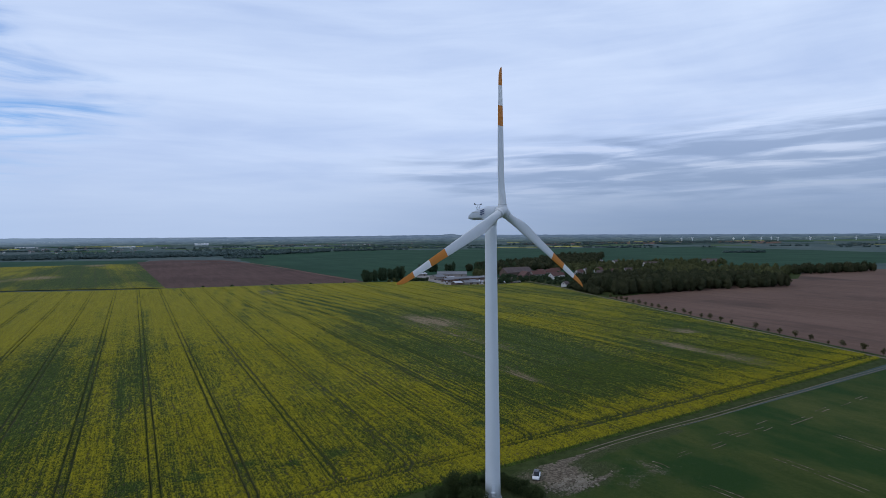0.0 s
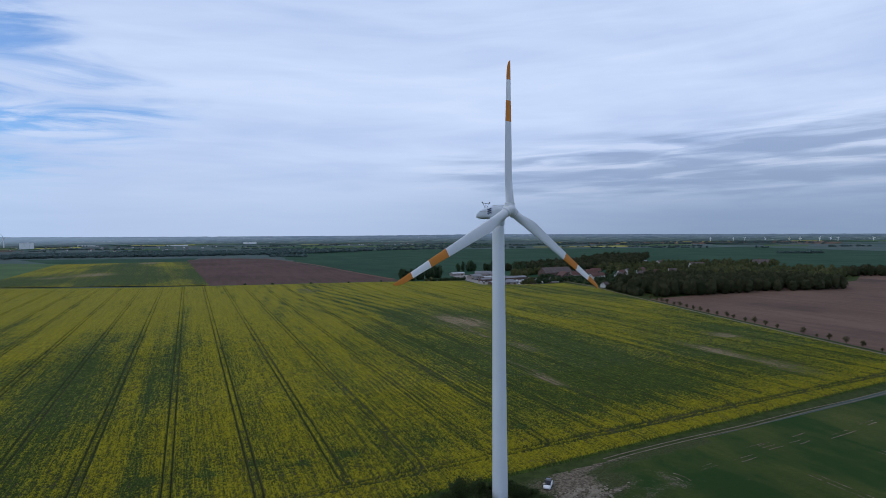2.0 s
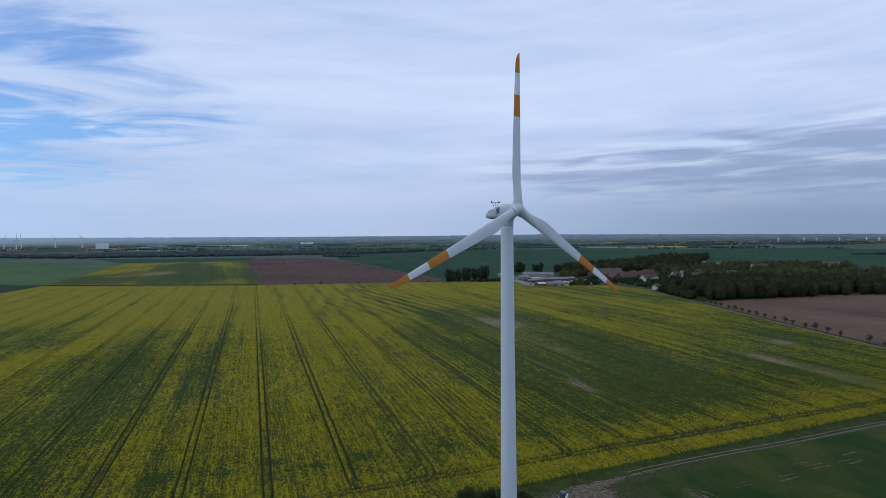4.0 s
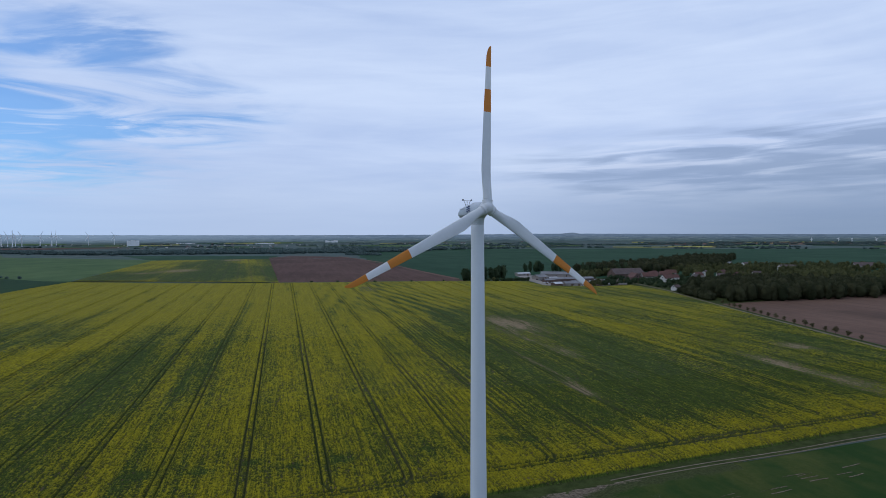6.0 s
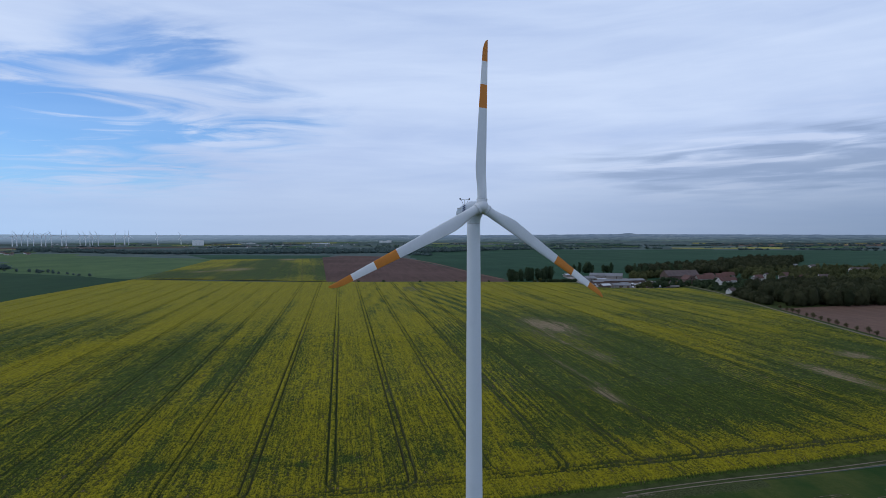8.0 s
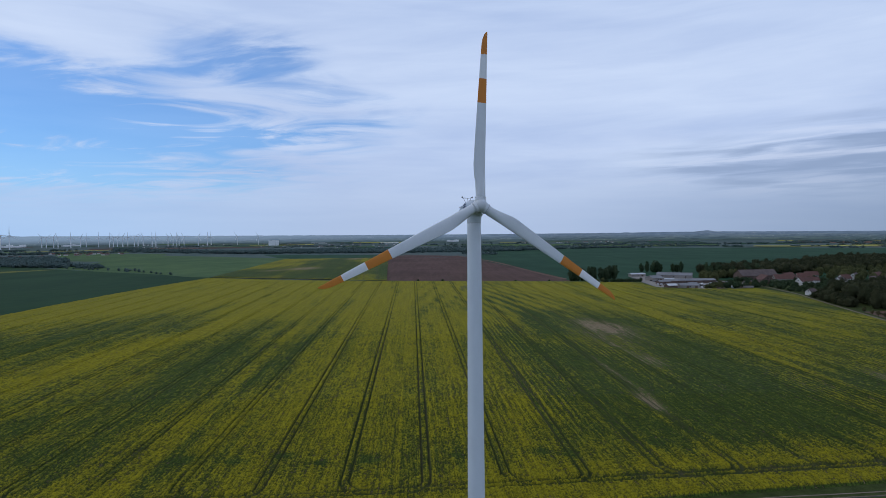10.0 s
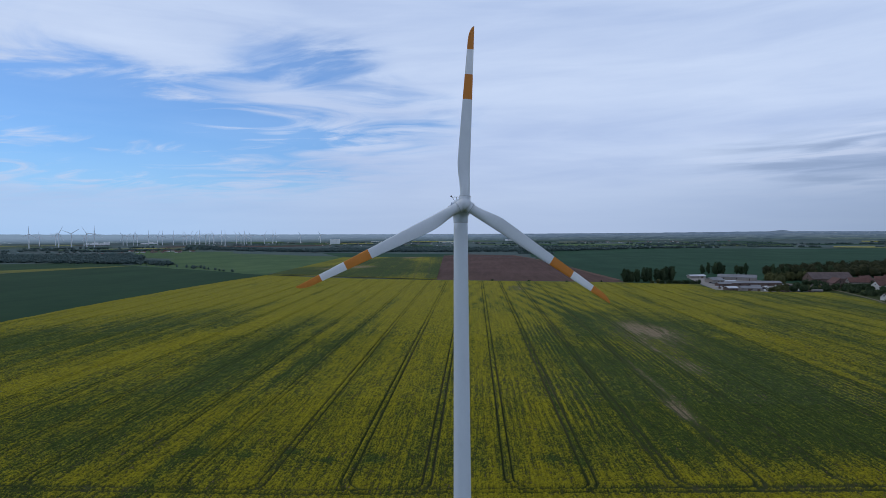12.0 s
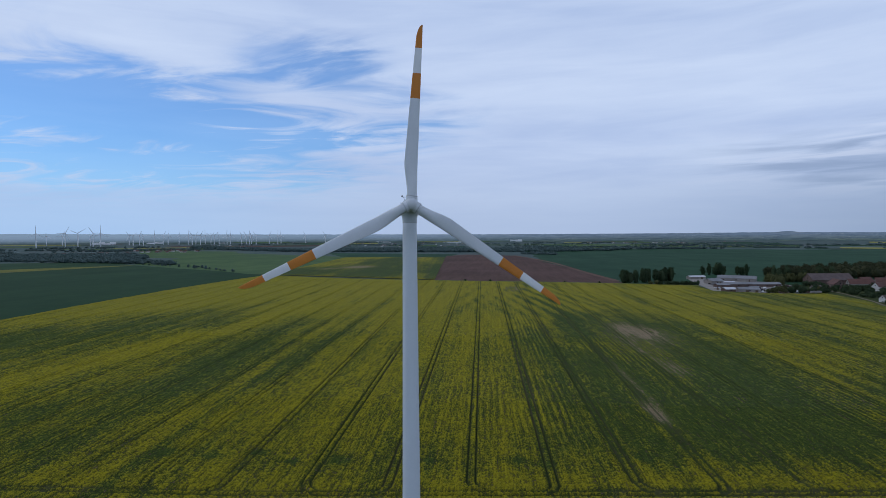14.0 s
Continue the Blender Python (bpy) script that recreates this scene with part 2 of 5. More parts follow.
WHEAT_LOOK = ((0.030, 0.052, 0.010), (0.078, 0.090, 0.023), (0.02, 0.16), 0.9, (0.020, 0.050, 0.010), (0.42, 0.60))
RAPE = rape_material()
# the land's blue-grey is distant haze painted into its base colours
GROUND = field_material("hazed_open_land", (0.054, 0.088, 0.086), (0.096, 0.132, 0.122), (0.004, 0.009), 0.02, extra=(0.088, 0.102, 0.098), cut=(0.52, 0.66))
WHEAT = field_material("young_wheat", *WHEAT_LOOK[:4], extra=WHEAT_LOOK[4], cut=WHEAT_LOOK[5])
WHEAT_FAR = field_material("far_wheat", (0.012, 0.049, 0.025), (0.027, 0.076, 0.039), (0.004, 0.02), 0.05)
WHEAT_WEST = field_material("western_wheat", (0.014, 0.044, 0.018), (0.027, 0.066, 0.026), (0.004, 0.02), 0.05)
MEADOW = field_material("meadow", (0.050, 0.100, 0.039), (0.089, 0.145, 0.054), (0.01, 0.02), 0.05)
RAPE_THIN = field_material("thin_rape", (0.060, 0.085, 0.040), (0.095, 0.115, 0.045), (0.008, 0.08), 0.3, extra=(0.27, 0.23, 0.012), cut=(0.44, 0.68))
RAPE_FAR = field_material("far_rape", (0.25, 0.25, 0.07), (0.34, 0.33, 0.08), (0.01, 0.04), 0.05)
RAPE_DULL = field_material("dull_rape", (0.115, 0.125, 0.030), (0.185, 0.178, 0.038), (0.01, 0.06), 0.1)
PLOUGH = field_material("ploughed_soil", (0.068, 0.040, 0.033), (0.120, 0.071, 0.058), (0.01, 0.12), 0.3)
MARGIN = field_material("grassy_margin", (0.075, 0.100, 0.030), (0.130, 0.145, 0.040), (0.02, 0.05), 0.3)
TILLED = field_material("tilled_soil", (0.120, 0.074, 0.055), (0.172, 0.108, 0.082), (0.012, 0.12), 0.25, extra=(0.088, 0.058, 0.046), cut=(0.50, 0.68))


def worn_material():
    """Trodden soil showing through thin grass."""
    m, nt, b = material("worn_ground")
    v = place(nt)
    n1, n2, n3 = noise_node(nt, v, 0.22, 6, 0.7), noise_node(nt, v, 2.2, 5, 0.7), noise_node(nt, v, 0.6, 4, 0.6, 0.6)
    grass = mix_node(nt, n2, (0.018, 0.028, 0.008), (0.075, 0.085, 0.030))
    soil = mix_node(nt, ramp_node(nt, n3, 0.35, 0.65), (0.09, 0.068, 0.048), (0.25, 0.20, 0.155))
    nt.links.new(mix_node(nt, ramp_node(nt, math_node(nt, "ADD", n1, math_node(nt, "MULTIPLY", n2, 0.25)), 0.52, 0.66), grass, soil), b.inputs["Base Color"])
    b.inputs["Roughness"].default_value, b.inputs["Specular IOR Level"].default_value = 0.95, 0.05
    relief(nt, b, n2, 0.7, 0.15)
    return m


WORN = worn_material()
VERGE = surface("verge_grass", (0.022, 0.036, 0.010), (0.068, 0.086, 0.028), 0.3, 3.0, 0.9, bump=0.8, dist=0.15, world=True, spec=0.04)
DIRT = surface("dirt", (0.085, 0.065, 0.045), (0.25, 0.20, 0.155), 0.35, 2.5, 0.95, bump=0.6, dist=0.08, world=True, spec=0.06)
GRAVEL = surface("gravel_wheel_track", (0.11, 0.090, 0.066), (0.25, 0.21, 0.165), 0.4, 5.0, 0.95, bump=0.4, dist=0.03, world=True, spec=0.06)
RUBBLE = surface("pale_clods", (0.15, 0.125, 0.09), (0.34, 0.30, 0.235), 0.8, 5.0, 0.95, bump=0.5, dist=0.05, world=True, spec=0.05)
ROAD = surface("asphalt", (0.14, 0.118, 0.090), (0.20, 0.172, 0.132), 0.2, 4.0, 0.9, bump=0.2, world=True, spec=0.06)
YARD = surface("yard_concrete", (0.20, 0.185, 0.17), (0.33, 0.31, 0.29), 0.08, 1.5, 0.9, bump=0.2, world=True, spec=0.06)
STEEL = surface("painted_steel", (0.61, 0.66, 0.71), (0.68, 0.73, 0.78), 0.15, 3.0, 0.45, bump=0.03, spread=0.4)
GRP = surface("grey_white_fibreglass", (0.62, 0.655, 0.69), (0.70, 0.735, 0.765), 0.25, 2.0, 0.42, bump=0.03, spread=0.4)
ORANGE = surface("orange_paint", (0.55, 0.185, 0.025), (0.64, 0.235, 0.035), 0.4, 3.0, 0.5, bump=0.03, spread=0.4)
WHITE_GRP = surface("white_paint_band", (0.74, 0.75, 0.76), (0.82, 0.83, 0.84), 0.4, 3.0, 0.45, bump=0.03, spread=0.4)
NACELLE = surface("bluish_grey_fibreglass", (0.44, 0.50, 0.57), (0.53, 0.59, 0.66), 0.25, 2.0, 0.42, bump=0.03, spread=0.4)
GREY_GRP = surface("grey_fibreglass", (0.42, 0.45, 0.48), (0.50, 0.53, 0.56), 0.3, 3.0, 0.5, bump=0.03)
BLUE = surface("blue_film", (0.02, 0.05, 0.16), (0.03, 0.07, 0.20), 1.0, 8.0, 0.5, bump=0)
DARK = surface("dark_metal", (0.02, 0.02, 0.022), (0.05, 0.05, 0.055), 1.0, 9.0, 0.5, metal=0.4, bump=0.05)
CONCRETE = surface("concrete", (0.25, 0.24, 0.22), (0.40, 0.39, 0.36), 0.5, 6.0, 0.9, bump=0.3)
BARK = surface("bark", (0.05, 0.038, 0.03), (0.11, 0.085, 0.065), 0.8, 12.0, 0.95, bump=0.6, dist=0.03)
LEAF_DARK = leafage("dark_leaves", (0.034, 0.058, 0.030), (0.056, 0.080, 0.040))
LEAF_MID = leafage("spring_leaves", (0.058, 0.068, 0.030), (0.105, 0.112, 0.046))
# distant haze mixed into the leaf colours: paler and bluer
LEAF_HAZED = leafage("hazed_woodland_leaves", (0.080, 0.126, 0.122), (0.122, 0.170, 0.160))
LEAF_WOOD = leafage("olive_woodland_leaves", (0.028, 0.037, 0.018), (0.066, 0.070, 0.036))
PALE = surface("pale_grey_coating", (0.70, 0.73, 0.76), (0.80, 0.83, 0.86), 0.15, 2.0, 0.5, bump=0)
LEAF_BUSH = leafage("bush_leaves", (0.036, 0.054, 0.022), (0.072, 0.094, 0.034), 0.35)
LEAF_ROW = leafage("brownish_spring_leaves", (0.06, 0.06, 0.03), (0.13, 0.115, 0.055))
CAR_WHITE = surface("white_car_paint", (0.74, 0.75, 0.76), (0.80, 0.81, 0.82), 0.6, 5.0, 0.25, bump=0, spec=0.5)
GLASS = surface("dark_window_glass", (0.012, 0.014, 0.017), (0.03, 0.034, 0.04), 0.7, 3.0, 0.12, bump=0, spec=0.5)
RUBBER = surface("tyre_rubber", (0.015, 0.015, 0.016), (0.035, 0.035, 0.035), 2.0, 20.0, 0.85, bump=0.1)
LAMP = surface("lamp_glass", (0.55, 0.56, 0.58), (0.75, 0.76, 0.78), 4.0, 20.0, 0.15, bump=0, spec=0.5)
PLASTER = surface("pale_plaster", (0.19, 0.175, 0.16), (0.33, 0.305, 0.28), 0.15, 2.0, 0.9, bump=0.1)
PLASTER_W = surface("white_plaster", (0.48, 0.48, 0.47), (0.66, 0.66, 0.65), 0.15, 2.0, 0.9, bump=0.1)
BRICK = surface("weathered_brickwork", (0.085, 0.058, 0.050), (0.17, 0.12, 0.10), 0.2, 3.0, 0.9, bump=0.3)
TILES_RED = surface("red_roof_tiles", (0.085, 0.042, 0.036), (0.155, 0.080, 0.066), 0.2, 2.5, 0.85, bump=0.4)
TILES_BROWN = surface("brown_roof_tiles", (0.075, 0.058, 0.056), (0.145, 0.112, 0.108), 0.2, 2.5, 0.85, bump=0.4)
SHEET_GREY = surface("grey_roof_sheet", (0.125, 0.13, 0.14), (0.25, 0.255, 0.27), 0.12, 2.0, 0.6, bump=0.2)
SHEET_WHITE = surface("white_roof_sheet", (0.42, 0.44, 0.47), (0.60, 0.62, 0.65), 0.12, 2.0, 0.5, bump=0.1)
WOOD_DOOR = surface("brown_door_wood", (0.07, 0.045, 0.03), (0.14, 0.09, 0.06), 0.5, 5.0, 0.8, bump=0.2)


# ---- mesh helpers ----
def lattice(seed):
    return np.random.RandomState(seed).rand(256, 256)


def vnoise(x, y, seed):
    """Smooth value noise on arrays, 0 to 1."""
    g = lattice(seed)
    xi, yi = np.floor(x).astype(int), np.floor(y).astype(int)
    fx, fy = x - xi, y - yi
    fx, fy = fx * fx * (3 - 2 * fx), fy * fy * (3 - 2 * fy)
    a, b = g[xi & 255, yi & 255], g[(xi + 1) & 255, yi & 255]
    c, d = g[xi & 255, (yi + 1) & 255], g[(xi + 1) & 255, (yi + 1) & 255]
    return (a * (1 - fx) + b * fx) * (1 - fy) + (c * (1 - fx) + d * fx) * fy


def fbm(x, y, seed, octaves=4):
    total, amp, norm = 0.0, 1.0, 0.0
    for i in range(octaves):
        total = total + amp * vnoise(x * 2 ** i + 17.3 * i, y * 2 ** i + 5.1 * i, seed + i)
        norm, amp = norm + amp, amp * 0.55
    return total / norm


def land(x, y):
    """The land's height: level round the turbine, gently rolling and rising far off."""
    x, y = np.asarray(x, float), np.asarray(y, float)
    r, a = np.hypot(x, y), np.degrees(np.arctan2(x, y))
    rim = 74.0 - 0.36 * np.clip(a, -90, 90)
    far = np.clip((r - 2000.0) / 2700.0, 0, 1.02)
    roll = (fbm(x / 900.0 + 40, y / 900.0 + 40, 5, 3) - 0.5) * 16.0 * np.clip((r - 2100.0) / 1200.0, 0, 1) * np.clip((4650 - r) / 500.0, 0, 1)
    return 0.28 * rim * far ** 2 + roll


def mesh_object(name, verts, faces, mats, parent=None, smooth=False, index=None):
    me = bpy.data.meshes.new(name)
    if isinstance(faces, np.ndarray):
        n, k = faces.shape
        me.vertices.add(len(verts))
        me.vertices.foreach_set("co", np.asarray(verts, np.float32).ravel())
        me.loops.add(n * k)
        me.loops.foreach_set("vertex_index", faces.astype(np.int32).ravel())
        me.polygons.add(n)
        me.polygons.foreach_set("loop_start", np.arange(0, n * k, k, dtype=np.int32))
        me.update(calc_edges=True)
    else:
        me.from_pydata([tuple(v) for v in verts], [], faces)
    for m in (mats if isinstance(mats, (list, tuple)) else [mats]):
        me.materials.append(m)
    if index is not None:
        me.polygons.foreach_set("material_index", np.asarray(index, np.int32))
    if smooth:
        me.polygons.foreach_set("use_smooth", np.ones(len(me.polygons), bool))
    me.update()
    ob = new(name, me)
    ob.parent = parent
    return ob


def part(name, bm, mat, parent, label="", smooth=False):
    me = bpy.data.meshes.new(name)
    bmesh.ops.recalc_face_normals(bm, faces=bm.faces)
    for f in bm.faces:
        f.smooth = smooth
    bm.to_mesh(me)
    bm.free()
    for m in (mat if isinstance(mat, (list, tuple)) else [mat]):
        me.materials.append(m)
    ob = new(name, me)
    ob.parent = parent
    return tagged(ob, label) if label else ob


def empty(name, x, y, z=0.0, turn=0.0):
    ob = new(name)
    ob.matrix_world = pose(x, y, z, 0, 0, turn)
    return ob


def box(sx, sy, sz, m=Matrix(), bevel=0.0):
    """A block standing on z = 0 of m, bevelled."""
    bm = bmesh.new()
    bmesh.ops.create_cube(bm, size=1.0, matrix=m @ Matrix.Translation((0, 0, sz / 2)) @ Matrix.Diagonal((sx, sy, sz, 1)))
    if bevel:
        bmesh.ops.bevel(bm, geom=list(bm.edges), offset=bevel, segments=1, affect="EDGES")
    return bm


def tube(rings, segs=32, caps=True, m=Matrix()):
    """A turned form: rings of (radius, z)."""
    bm = bmesh.new()
    rows = [[bm.verts.new(m @ Vector((r * math.cos(2 * math.pi * i / segs), r * math.sin(2 * math.pi * i / segs), z))) for i in range(segs)] for r, z in rings]
    for a, b in zip(rows, rows[1:]):
        for i in range(segs):
            bm.faces.new((a[i], a[(i + 1) % segs], b[(i + 1) % segs], b[i]))
    if caps:
        bm.faces.new(rows[0][::-1])
        bm.faces.new(rows[-1])
    return bm


def loft(sections, closed=True):
    """Skin over sections, each a list of as many points."""
    bm = bmesh.new()
    rows = [[bm.verts.new(p) for p in s] for s in sections]
    n = len(rows[0])
    for a, b in zip(rows, rows[1:]):
        for i in range(n):
            bm.faces.new((a[i], a[(i + 1) % n], b[(i + 1) % n], b[i]))
    if closed:
        bm.faces.new(rows[0][::-1])
        bm.faces.new(rows[-1])
    return bm


def quad_patch(name, corners, mat, lift=0.3, n=24, wobble=0.0, seed=3):
    """A field of four corners laid on the land."""
    a, b, c, d = [np.array(p, float) for p in corners]
    u, v = np.meshgrid(np.linspace(0, 1, n + 1), np.linspace(0, 1, n + 1))
    p = ((1 - u) * (1 - v))[..., None] * a + (u * (1 - v))[..., None] * b + (u * v)[..., None] * c + ((1 - u) * v)[..., None] * d
    if wobble:
        p[..., 0] += wobble * (vnoise(p[..., 0] / 60, p[..., 1] / 60, seed) - 0.5)
        p[..., 1] += wobble * (vnoise(p[..., 0] / 60 + 9, p[..., 1] / 60 + 9, seed) - 0.5)
    z = land(p[..., 0], p[..., 1]) + lift
    verts = np.dstack([p, z]).reshape(-1, 3)
    i = np.arange(n)[:, None] * (n + 1) + np.arange(n)[None, :]
    faces = np.stack([i, i + 1, i + n + 2, i + n + 1], -1).reshape(-1, 4)
    return tagged(mesh_object(name, verts, faces, mat), kind="structure")


def ngon(name, pts, mat, z, kind="structure"):
    return tagged(mesh_object(name, [(x, y, z) for x, y in pts], [list(range(len(pts)))], mat), kind=kind)


def ribbon(line, width, z, name, mat):
    """A strip along a line of points."""
    verts = []
    for i, (x, y) in enumerate(line):
        x0, y0 = line[max(i - 1, 0)]
        x1, y1 = line[min(i + 1, len(line) - 1)]
        l = math.hypot(x1 - x0, y1 - y0)
        nx, ny = -(y1 - y0) / l * width / 2, (x1 - x0) / l * width / 2
        verts += [(x + nx, y + ny, z + float(land(x, y))), (x - nx, y - ny, z + float(land(x, y)))]
    faces = [[2 * i, 2 * i + 1, 2 * i + 3, 2 * i + 2] for i in range(len(line) - 1)]
    return tagged(mesh_object(name, verts, faces, mat), kind="structure")


def smooth_line(pts, n=12):
    """Points on a smooth line through pts."""
    p = [np.array(q, float) for q in pts]
    p = [2 * p[0] - p[1]] + p + [2 * p[-1] - p[-2]]
    out = []
    for a, b, c, d in zip(p, p[1:], p[2:], p[3:]):
        for t in np.linspace(0, 1, n, endpoint=False):
            out.append(tuple(0.5 * (2 * b + (c - a) * t + (2 * a - 5 * b + 4 * c - d) * t * t + (3 * b - a - 3 * c + d) * t ** 3)))
    return out + [tuple(p[-2])]


# ---- the land ----
def build_ground():
    rr = np.concatenate([np.linspace(0, 900, 19), np.geomspace(950, 4750, 90)])
    n = 288
    ang = np.linspace(0, 2 * np.pi, n, endpoint=False)
    r, a = np.meshgrid(rr[1:], ang, indexing="ij")
    x, y = r * np.sin(a), r * np.cos(a)
    verts = np.concatenate([[[0, 0, 0]], np.stack([x, y, land(x, y)], -1).reshape(-1, 3)])
    k = len(rr) - 1
    i, j = np.meshgrid(np.arange(k - 1), np.arange(n), indexing="ij")
    quads = np.stack([1 + i * n + j, 1 + i * n + (j + 1) % n, 1 + (i + 1) * n + (j + 1) % n, 1 + (i + 1) * n + j], -1).reshape(-1, 4)[:, ::-1]
    faces = [[0, 1 + (q + 1) % n, 1 + q] for q in range(n)] + quads.tolist()
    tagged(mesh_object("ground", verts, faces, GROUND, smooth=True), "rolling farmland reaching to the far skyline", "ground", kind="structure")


build_ground()

# main rape field: the border and the lines of the tramlines
LEFT_EDGE = [(-262, 60), (-271, 370), (-276, 430), (-281, 503), (-284, 602), (-284, 680), (-282, 745), (-278, 810), (-274, 850)]
FAR_EDGE = [(-274, 850), (-172, 801), (-92, 771), (-29, 757), (63, 740), (129, 731), (195, 717), (240, 705), (310, 682)]


def road_x(y):
    return 303.0 + 0.232 * (y - 160.0) + 0.00012 * (y - 160.0) ** 2


RIGHT_EDGE = [(310, 682), (304, 622), (340, 600), (374, 592), (410, 596), (414, 585)] + [(road_x(y) - 4.5, y) for y in (530, 470, 410, 350, 290, 230, 180, 140, 110)]


def near_edge(x):
    return 121.4 + 0.109 * (x - 77) + 0.000025 * (x - 77) ** 2


def headland(x):
    return np.where(x < 24, 128.3 + 0.03 * (x - 24), 128.3 + 0.085 * (x - 24))


def tram_x(u, y):
    return u + (y - 140.0) * np.minimum(-0.045 + 0.00025 * u, -0.002)


def inside(x, y, poly):
    r = np.zeros(x.shape, bool)
    for (x0, y0), (x1, y1) in zip(poly, poly[1:] + poly[:1]):
        hit = (y0 > y) != (y1 > y)
        with np.errstate(divide="ignore", invalid="ignore"):
            r ^= hit & (x < (x1 - x0) * (y - y0) / (y1 - y0 + 1e-12) + x0)
    return r


def blob(x, y, x0, y0, sx, sy, turn=0.0):
    c, s = math.cos(radians(turn)), math.sin(radians(turn))
    dx, dy = (x - x0) * c + (y - y0) * s, -(x - x0) * s + (y - y0) * c
    return np.exp(-(dx / sx) ** 2 - (dy / sy) ** 2)


GAP, FIRST = 19.45, -4.2        # between the tramlines, and one of them
TRAMS = [FIRST + GAP * k for k in range(-14, 22)]


def crop_state(u, x, y):
    """How much blooms, how bare it is, and where wheels went."""
    rows = vnoise(u * 1.1, y * 0.02, 21)
    wide = vnoise(u * 0.16 + 3, y * 0.006, 31)
    patch = fbm(x / 52.0 + 11, y / 90.0 + 3, 41, 3)
    small = fbm(x / 8.0, y / 12.0, 51, 3)
    edge = y - headland(x)
    inner = np.clip((edge - 8) / 15.0, 0, 1)
    bloom = 0.50 + 0.36 * (patch - 0.5) + 0.30 * (wide - 0.5) + 0.34 * (rows - 0.5) + 0.36 * (small - 0.5)
    # full bloom: a long band in the west, a ridge in the east, the far third and the headland
    west = -117.0 + 0.20 * (y - 210.0) - 0.00014 * (y - 210.0) ** 2
    bloom += 0.46 * np.exp(-((x - west) / 13.0) ** 2) * np.clip((600 - y) / 120.0, 0, 1)
    ridge = 214.0 + 9.0 * np.sin((y - 230.0) / 75.0)
    bloom += 0.34 * np.exp(-((x - ridge) / 11.0) ** 2) * np.clip((y - 200) / 60.0, 0, 1) * np.clip((470 - y) / 60.0, 0, 1)
    bloom += 0.15 * np.clip((y - 400) / 100.0, 0, 1) + 0.20 * blob(x, y, 245, 500, 60, 120) + 0.12 * blob(x, y, 310, 360, 35, 110, -10) + 0.24 * blob(x, y, 200, 620, 110, 80)
    bloom += 0.36 * np.clip((y - 300) / 180.0, 0, 1) * np.clip((100 - x) / 60.0, 0, 1) + 0.16 * blob(x, y, -200, 560, 70, 120)
    bloom += 0.16 * blob(x, y, 30, 260, 45, 130) + 0.12 * blob(x, y, -8, 180, 12, 30)
    bloom += 0.24 * np.exp(-((edge + 5) / 8.0) ** 2) * np.clip((x + 20) / 60.0, 0, 1) + 0.14 * np.exp(-((edge - 5) / 6.0) ** 2)
    bloom += 0.14 * np.exp(-((edge - 12) / 16.0) ** 2) * np.clip((x - 120) / 50.0, 0, 1)
    # thin and green
    bloom -= 0.40 * blob(x, y, -43, 240, 15, 110, 2) + 0.14 * blob(x, y, -62, 345, 22, 60) + 0.28 * blob(x, y, -72, 178, 16, 30) + 0.16 * blob(x, y, -150, 420, 28, 110, 4) + 0.34 * blob(x, y, -205, 330, 45, 80)
    bloom -= 0.42 * np.exp(-((x + 11 + (y - 237) * 0.024) / 4.5) ** 2) * np.clip((y - 215) / 40.0, 0, 1) * np.clip((640 - y) / 80.0, 0, 1)
    bloom -= 0.30 * np.exp(-((x + 15 + (y - 200) * 0.05) / 2.6) ** 2) * np.clip((300 - y) / 50.0, 0, 1)
    bloom -= 0.42 * blob(x, y, 178, 225, 18, 70, 2) + 0.30 * blob(x, y, 150, 186, 18, 26) + 0.26 * blob(x, y, 192, 390, 20, 70) + 0.24 * blob(x, y, 320, 530, 50, 70) + 0.34 * blob(x, y, 290, 260, 26, 38, 5) + 0.26 * blob(x, y, 226, 210, 14, 30)
    bloom -= 0.22 * np.clip((x - 84) / 30.0, 0, 1) * np.clip((200 - x) / 40.0, 0, 1) * inner * np.clip((470 - y) / 90.0, 0, 1)
    bloom -= 0.09 * np.clip((x - 120) / 60.0, 0, 1) * inner * np.clip((470 - y) / 90.0, 0, 1)
    bloom += 0.75 * (fbm(x / 26.0 + 5, y / 95.0 + 8, 43, 3) - 0.5) * np.clip((y - 250) / 120.0, 0, 1)
    # drifts lying across the rows
    bloom += 0.42 * blob(x, y, 118, 540, 45, 140) * np.sin(0.60 * u + 0.085 * y) + 0.20 * blob(x, y, 60, 600, 60, 120) * np.sin(0.42 * u - 0.06 * y)
    comb = np.sin(2 * np.pi * u / 1.8 + 2.0 * vnoise(u * 0.05, y * 0.01, 91)) * np.clip((420 - y) / 100.0, 0, 1)
    bloom += comb * 0.04
    bare = 0.62 * blob(x, y, 166, 366, 13, 36, 14) + 0.36 * blob(x, y, 160, 340, 20, 50) + 1.0 * blob(x, y, 131.5, 198, 2.6, 12, 3) + 0.45 * blob(x, y, 133, 240, 1.6, 40, 2) + 0.9 * blob(x, y, 239, 212, 5, 22, -2) + 0.6 * blob(x, y, 240, 176, 8, 16, -10) + 0.95 * blob(x, y, 280, 245, 8, 9)
    bare += 0.5 * blob(x, y, 158, 262, 4, 12) + 0.55 * blob(x, y, 98, 640, 14, 40) + 0.35 * blob(x, y, 152, 290, 2.5, 45, 3)
    bare *= 0.15 + 0.8 * vnoise(u * 0.9, y * 0.05, 61) + 0.9 * fbm(x / 2.5, y / 5.0, 63, 3)
